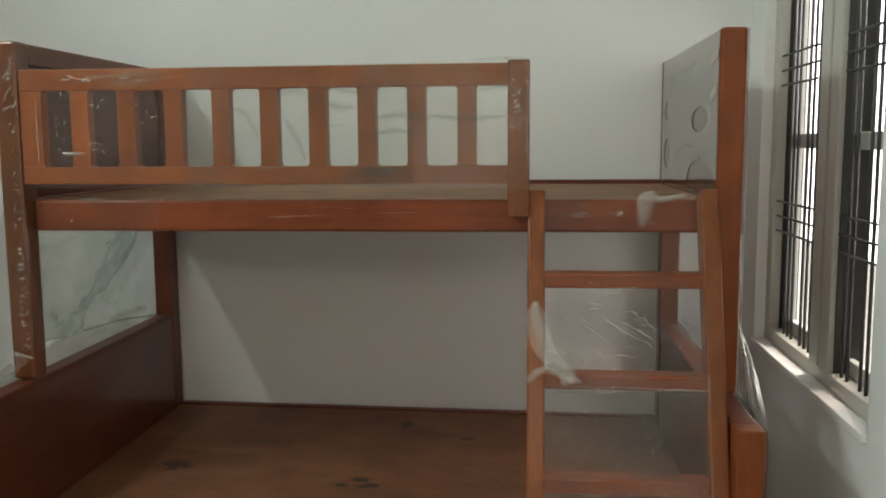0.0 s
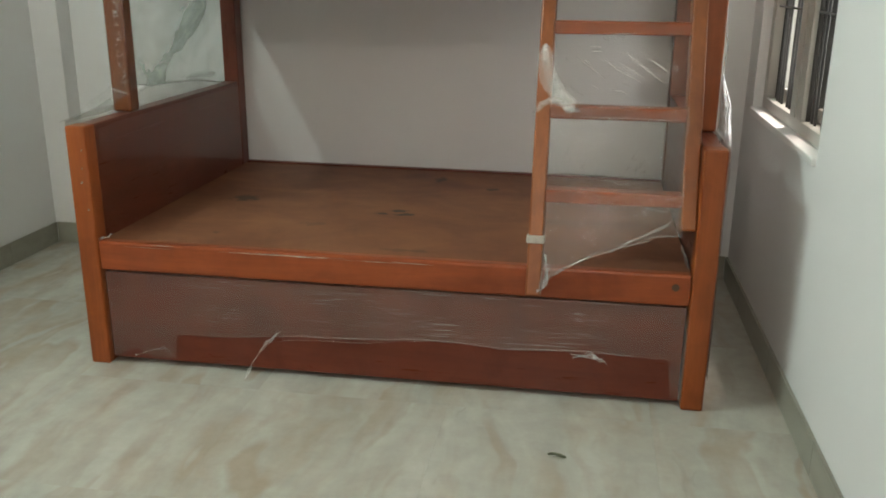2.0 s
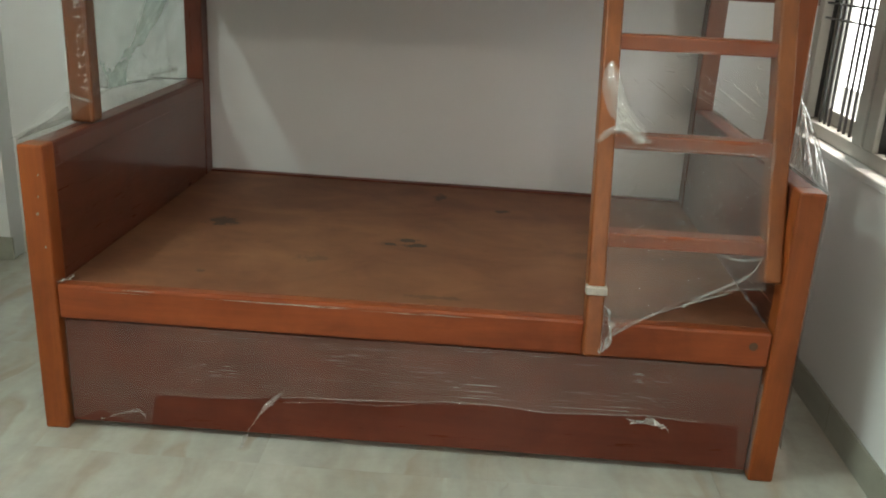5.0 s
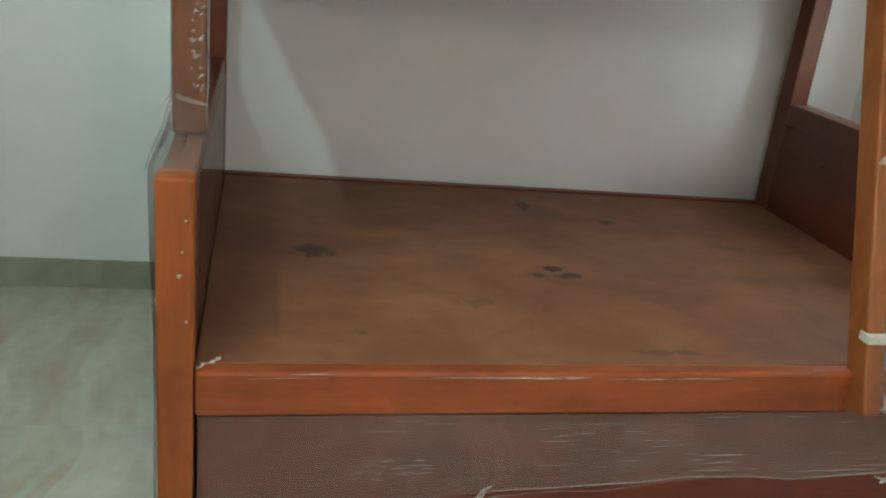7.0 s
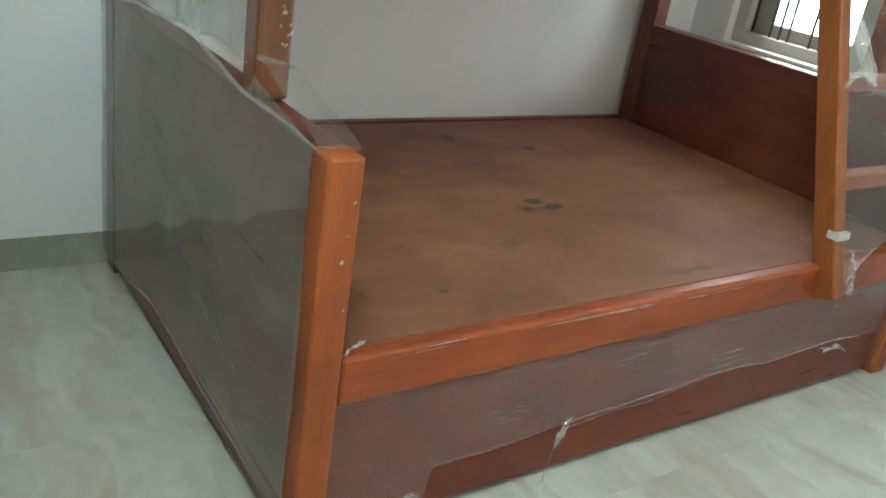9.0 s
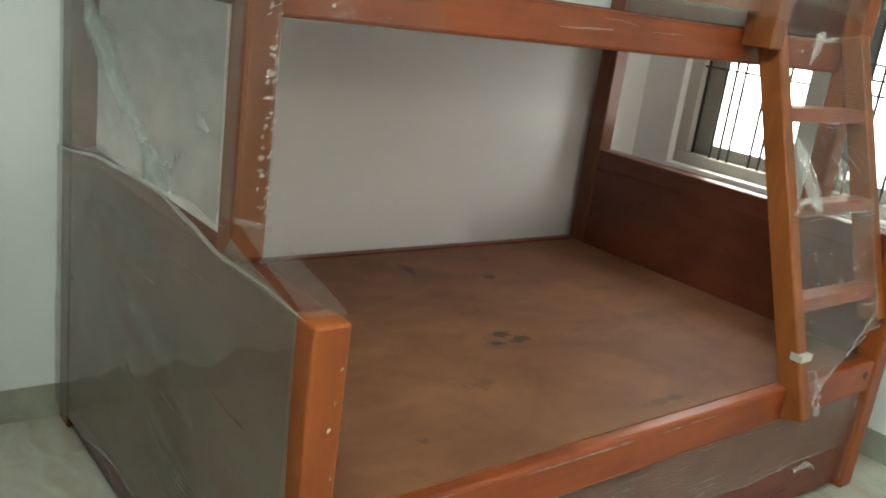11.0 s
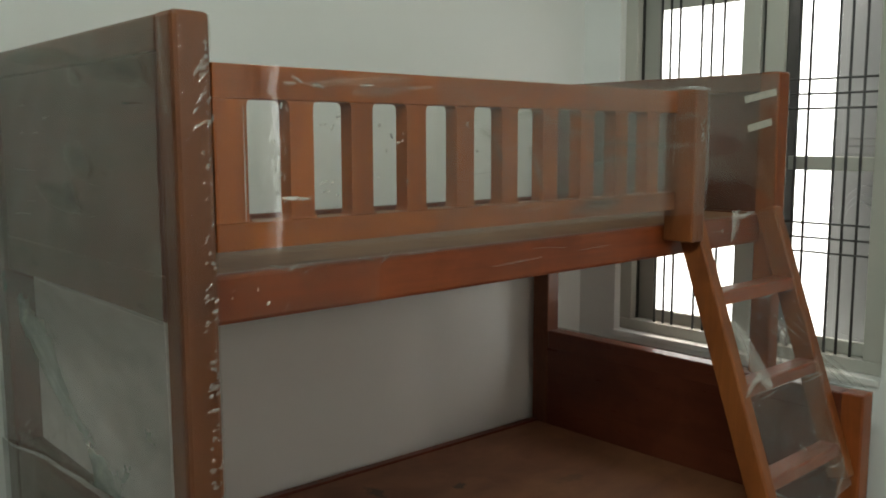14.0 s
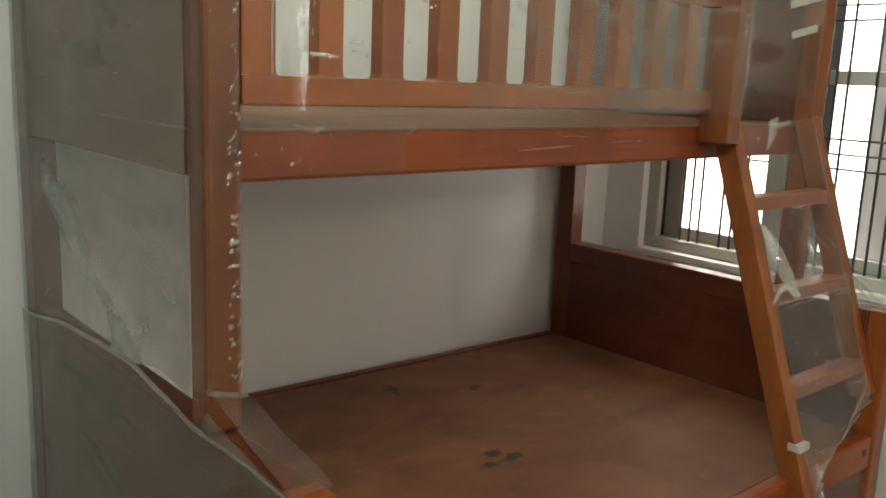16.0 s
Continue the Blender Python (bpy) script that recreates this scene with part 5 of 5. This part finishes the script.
def scarf(points, width, strands, seed, out=(0.1, -1, 0.3)):
    """A loose gathered strip of film: several folds side by side that part and meet."""
    rng = random.Random(seed)
    bm = bmesh.new()
    for k in range(strands):
        share = (k + 0.5) / strands - 0.5
        pts = []
        for i, p in enumerate(points):
            spread = width * (0.35 + 0.65 * math.sin(math.pi * (i + 0.7) / (len(points) + 0.4)))
            pts.append(Vector(p) + Vector((share * spread + rng.uniform(-0.15, 0.15) * width, rng.uniform(-0.006, 0.002), share * spread * 0.35)))
        fold(bm, pts, out, width / strands * 2.4, width * 0.22, seed * 31 + k)
    return bm


part("film_scrap", scarf([on_ladder(-0.066, 1.04, 0.014), on_ladder(-0.062, 1.0, 0.024), on_ladder(-0.045, 0.95, 0.03), on_ladder(-0.022, 0.905, 0.028), on_ladder(0.008, 0.88, 0.022), on_ladder(0.02, 0.855, 0.02)], 0.036, 3, 6), film_scarf, ladder, "gathered white film knotted round the stile", True)
part("film_scrap", scarf([on_ladder(-0.086, 0.85, 0.012), on_ladder(-0.06, 0.878, 0.022), on_ladder(-0.02, 0.895, 0.022), on_ladder(0.016, 0.865, 0.018), on_ladder(0.045, 0.858, 0.016)], 0.016, 2, 8), film_scarf, ladder, "loose end of the film knot", True)
part("tape", box(on_ladder(-0.088, 0.49, 0.004), (-0.036, on_ladder(0, 0.49)[1] + 0.03, on_ladder(0, 0.49)[2] + 0.02), 0.002), tape_mat, ladder, "white tape round the stile")
part("film_scrap", ribbon([on_ladder(-0.04, 0.47, 0.01), on_ladder(-0.02, 0.43, 0.015), on_ladder(-0.03, 0.385, 0.01), on_ladder(-0.05, 0.36, 0.012)], 0.03, 10), film_bunch, ladder)
part("film_scrap", scarf([(0.212, UY + 0.034, 1.222), (0.216, UY + 0.032, 1.26), (0.222, UY + 0.032, 1.30), (0.232, UY + 0.034, 1.312)], 0.034, 4, 12), film_scarf, bed, "knotted white film on the rail", True)
part("film_scrap", scarf([(0.225, UY + 0.034, 1.305), (0.255, UY + 0.034, 1.290), (0.285, UY + 0.03, 1.298), (0.322, UY + 0.03, 1.303)], 0.016, 3, 15), film_scarf, bed, "loose end of the knotted film", True)
part("film_scrap", ribbon([(IX0 + 0.005, LY + 0.01, 0.432), (IX0 + 0.03, LY + 0.02, 0.434), (IX0 + 0.045, LY + 0.015, 0.45)], 0.014, 13), film_bunch, bed, "scrap of film")
for y0, y1, z in ((2.415, 2.515, 1.648), (2.425, 2.50, 1.56)):
    part("tape", prism([(y0, z), (y1, z - 0.020), (y1 + 0.004, z + 0.001), (y0 + 0.003, z + 0.021)], "x", IX1 - 0.0065, IX1 - 0.0052), tape_mat, bed, "strip of white tape")

# ---- cable, loop and dry leaves ----
cable = thing("wall_cable", (XR, 1.18, 0), "thin twisted dark red cable hanging down the painted wall", "cable")
CXW = XR - 0.008
path = [(CXW, 1.30, 1.30), (CXW, 1.27, 1.12), (CXW, 1.245, 0.95), (CXW, 1.215, 0.76), (CXW - 0.004, 1.187, 0.62), (CXW, 1.18, 0.58), (CXW - 0.004, 1.168, 0.45), (CXW - 0.003, 1.184, 0.36), (CXW, 1.19, 0.27), (CXW - 0.004, 1.178, 0.17), (CXW - 0.014, 1.17, 0.08), (CXW - 0.016, 1.16, 0.006)]
for ph in (0.0, math.pi):
    pts = []
    for a, b in zip(path, path[1:]):
        for k in range(6):
            p = Vector(a).lerp(Vector(b), k / 6)
            w = p.z * 42 + ph
            pts.append((p.x + 0.002 * math.cos(w), p.y + 0.0035 * math.sin(w), p.z))
    wire("strand", pts, 0.0022, cable_mat, cable)
wire("loop", [(CXW, 1.28, 1.235), (CXW, 1.37, 1.185), (CXW, 1.453, 1.157), (CXW - 0.004, 1.527, 1.136), (CXW, 1.579, 1.114), (CXW, 1.598, 1.092), (CXW - 0.003, 1.585, 1.078), (CXW, 1.56, 1.070), (CXW, 1.51, 1.064), (CXW, 1.469, 1.069), (CXW, 1.438, 1.085), (CXW, 1.405, 1.104), (CXW, 1.34, 1.15)], 0.0026, cable_mat, cable)
wire("loop", [(CXW - 0.005, 1.285, 1.22), (CXW - 0.005, 1.37, 1.172), (CXW - 0.005, 1.445, 1.146), (CXW - 0.005, 1.504, 1.135), (CXW - 0.005, 1.553, 1.110), (CXW - 0.006, 1.582, 1.088), (CXW - 0.005, 1.588, 1.078)], 0.0026, cable_mat, cable)
part("plug", rod((CXW - 0.004, 1.602, 1.100), (CXW - 0.004, 1.580, 1.074), 0.006, 10), bar_black, cable, "small dark cable connector", True)
part("plug", rod((CXW - 0.003, 1.485, 1.064), (CXW - 0.003, 1.448, 1.078), 0.005, 10), bar_black, cable, "small dark cable connector", True)
bm = bmesh.new()
bmesh.ops.create_uvsphere(bm, u_segments=10, v_segments=8, radius=0.009, matrix=Matrix.Translation((CXW - 0.003, 1.182, 0.585)))
part("knot", bm, cable_mat, cable, smooth=True)


def dry_leaf(x, y, size, turn, seed):
    bm = bmesh.new()
    n = 8
    rows = []
    for i in range(n + 1):
        t = i / n
        w = size * 0.13 * math.sin(math.pi * min(1, t * 0.96 + 0.02)) + 0.0006
        rows.append([bm.verts.new(((t - 0.5) * size, k * w, 0.002 + 0.006 * abs(k) + 0.005 * math.sin(3 * t + seed))) for k in (-1, 0, 1)])
    for r0, r1 in zip(rows, rows[1:]):
        for k in range(2):
            bm.faces.new((r0[k], r1[k], r1[k + 1], r0[k + 1]))
    bmesh.ops.solidify(bm, geom=bm.faces[:], thickness=0.0006)
    bmesh.ops.transform(bm, matrix=pose(x, y, 0.001, 0, 0, turn), verts=bm.verts)
    ob = mesh_object("dry_leaf", bm, leaf_mat)
    tagged(ob, "small dry green leaf lying on the tile floor", "leaf", "leaves on the floor")


dry_leaf(0.036, 1.775, 0.05, 6, 1)
dry_leaf(0.116, 1.392, 0.018, 70, 2)
dry_leaf(0.181, 1.315, 0.035, 50, 3)
dry_leaf(-0.029, 1.38, 0.018, 20, 4)
scrap = mesh_object("plastic_scrap", ribbon([(0.585, 1.66, 0.004), (0.6, 1.665, 0.006), (0.615, 1.66, 0.004)], 0.012, 21, 0.4), film_mark)
tagged(scrap, "tiny torn scrap of clear film lying on the tile floor", "scrap")

# ---- floor tiles and skirting ----
floor = structure("floor", box((XL - TH, YF - TH, -0.12), (XR + TH, YB + TH, -0.004), 0), grout, "cream and grey marble-look vitrified tile floor", "floor")
TS, GAP = 0.6, 0.00015
nx, ny = int((XR - XL) / TS) + 2, int((YB - YF) / TS) + 2
for i in range(nx):
    for j in range(ny):
        x0, x1 = max(XL, XL - 0.28 + i * TS), min(XR, XL - 0.28 + (i + 1) * TS)
        y0, y1 = max(YF, YF - 0.38 + j * TS), min(YB + 0.02, YF - 0.38 + (j + 1) * TS)
        if x1 - x0 < 0.01 or y1 - y0 < 0.01:
            continue
        bm = bmesh.new()
        add_box(bm, (x0 + GAP, y0 + GAP, -0.011), (x1 - GAP, y1 - GAP, 0.0))
        mesh_object("floor_tile", bm, floor_tile_mat, floor)


def skirting(name, backing, runs, label="greenish-beige marble tile skirting"):
    """A run of skirting: a thin bed of grout and the tiles on it."""
    base = structure(name, backing, grout, label, "skirting")
    for bm in runs:
        mesh_object("skirting_tile", bm, skirt_mat, base)


def steps(a, b, size=0.6, gap=0.0009):
    k, out = a, []
    while k < b - 0.02:
        out.append((k + gap, min(k + size, b) - gap))
        k += size
    return out


SX = XL + 0.148
skirting("baseboard_north", along_north(SX, XR - 0.012, -0.006, -0.0005, 0.001, 0.095), [along_north(a, b, -0.012, -0.0062, 0.001, 0.098) for a, b in steps(SX, XR - 0.012)])
skirting("baseboard_west", box((XL + 0.0005, YF, 0.001), (XL + 0.006, yb(XL) - 0.113, 0.095), 0), [box((XL + 0.0062, a, 0.001), (XL + 0.012, b, 0.098), 0.001) for a, b in steps(YF, yb(XL) - 0.113)])
skirting("baseboard_east", box((XR - 0.006, YF, 0.001), (XR - 0.0005, yb(XR) - 0.001, 0.095), 0), [box((XR - 0.012, a, 0.001), (XR - 0.0062, b, 0.098), 0.001) for a, b in steps(YF, yb(XR) - 0.014)])
skirting("baseboard_pilaster", along_north(XL + 0.013, XL + 0.147, -0.106, -0.1005, 0.001, 0.095), [along_north(XL + 0.013, XL + 0.147, -0.112, -0.1062, 0.001, 0.098)])
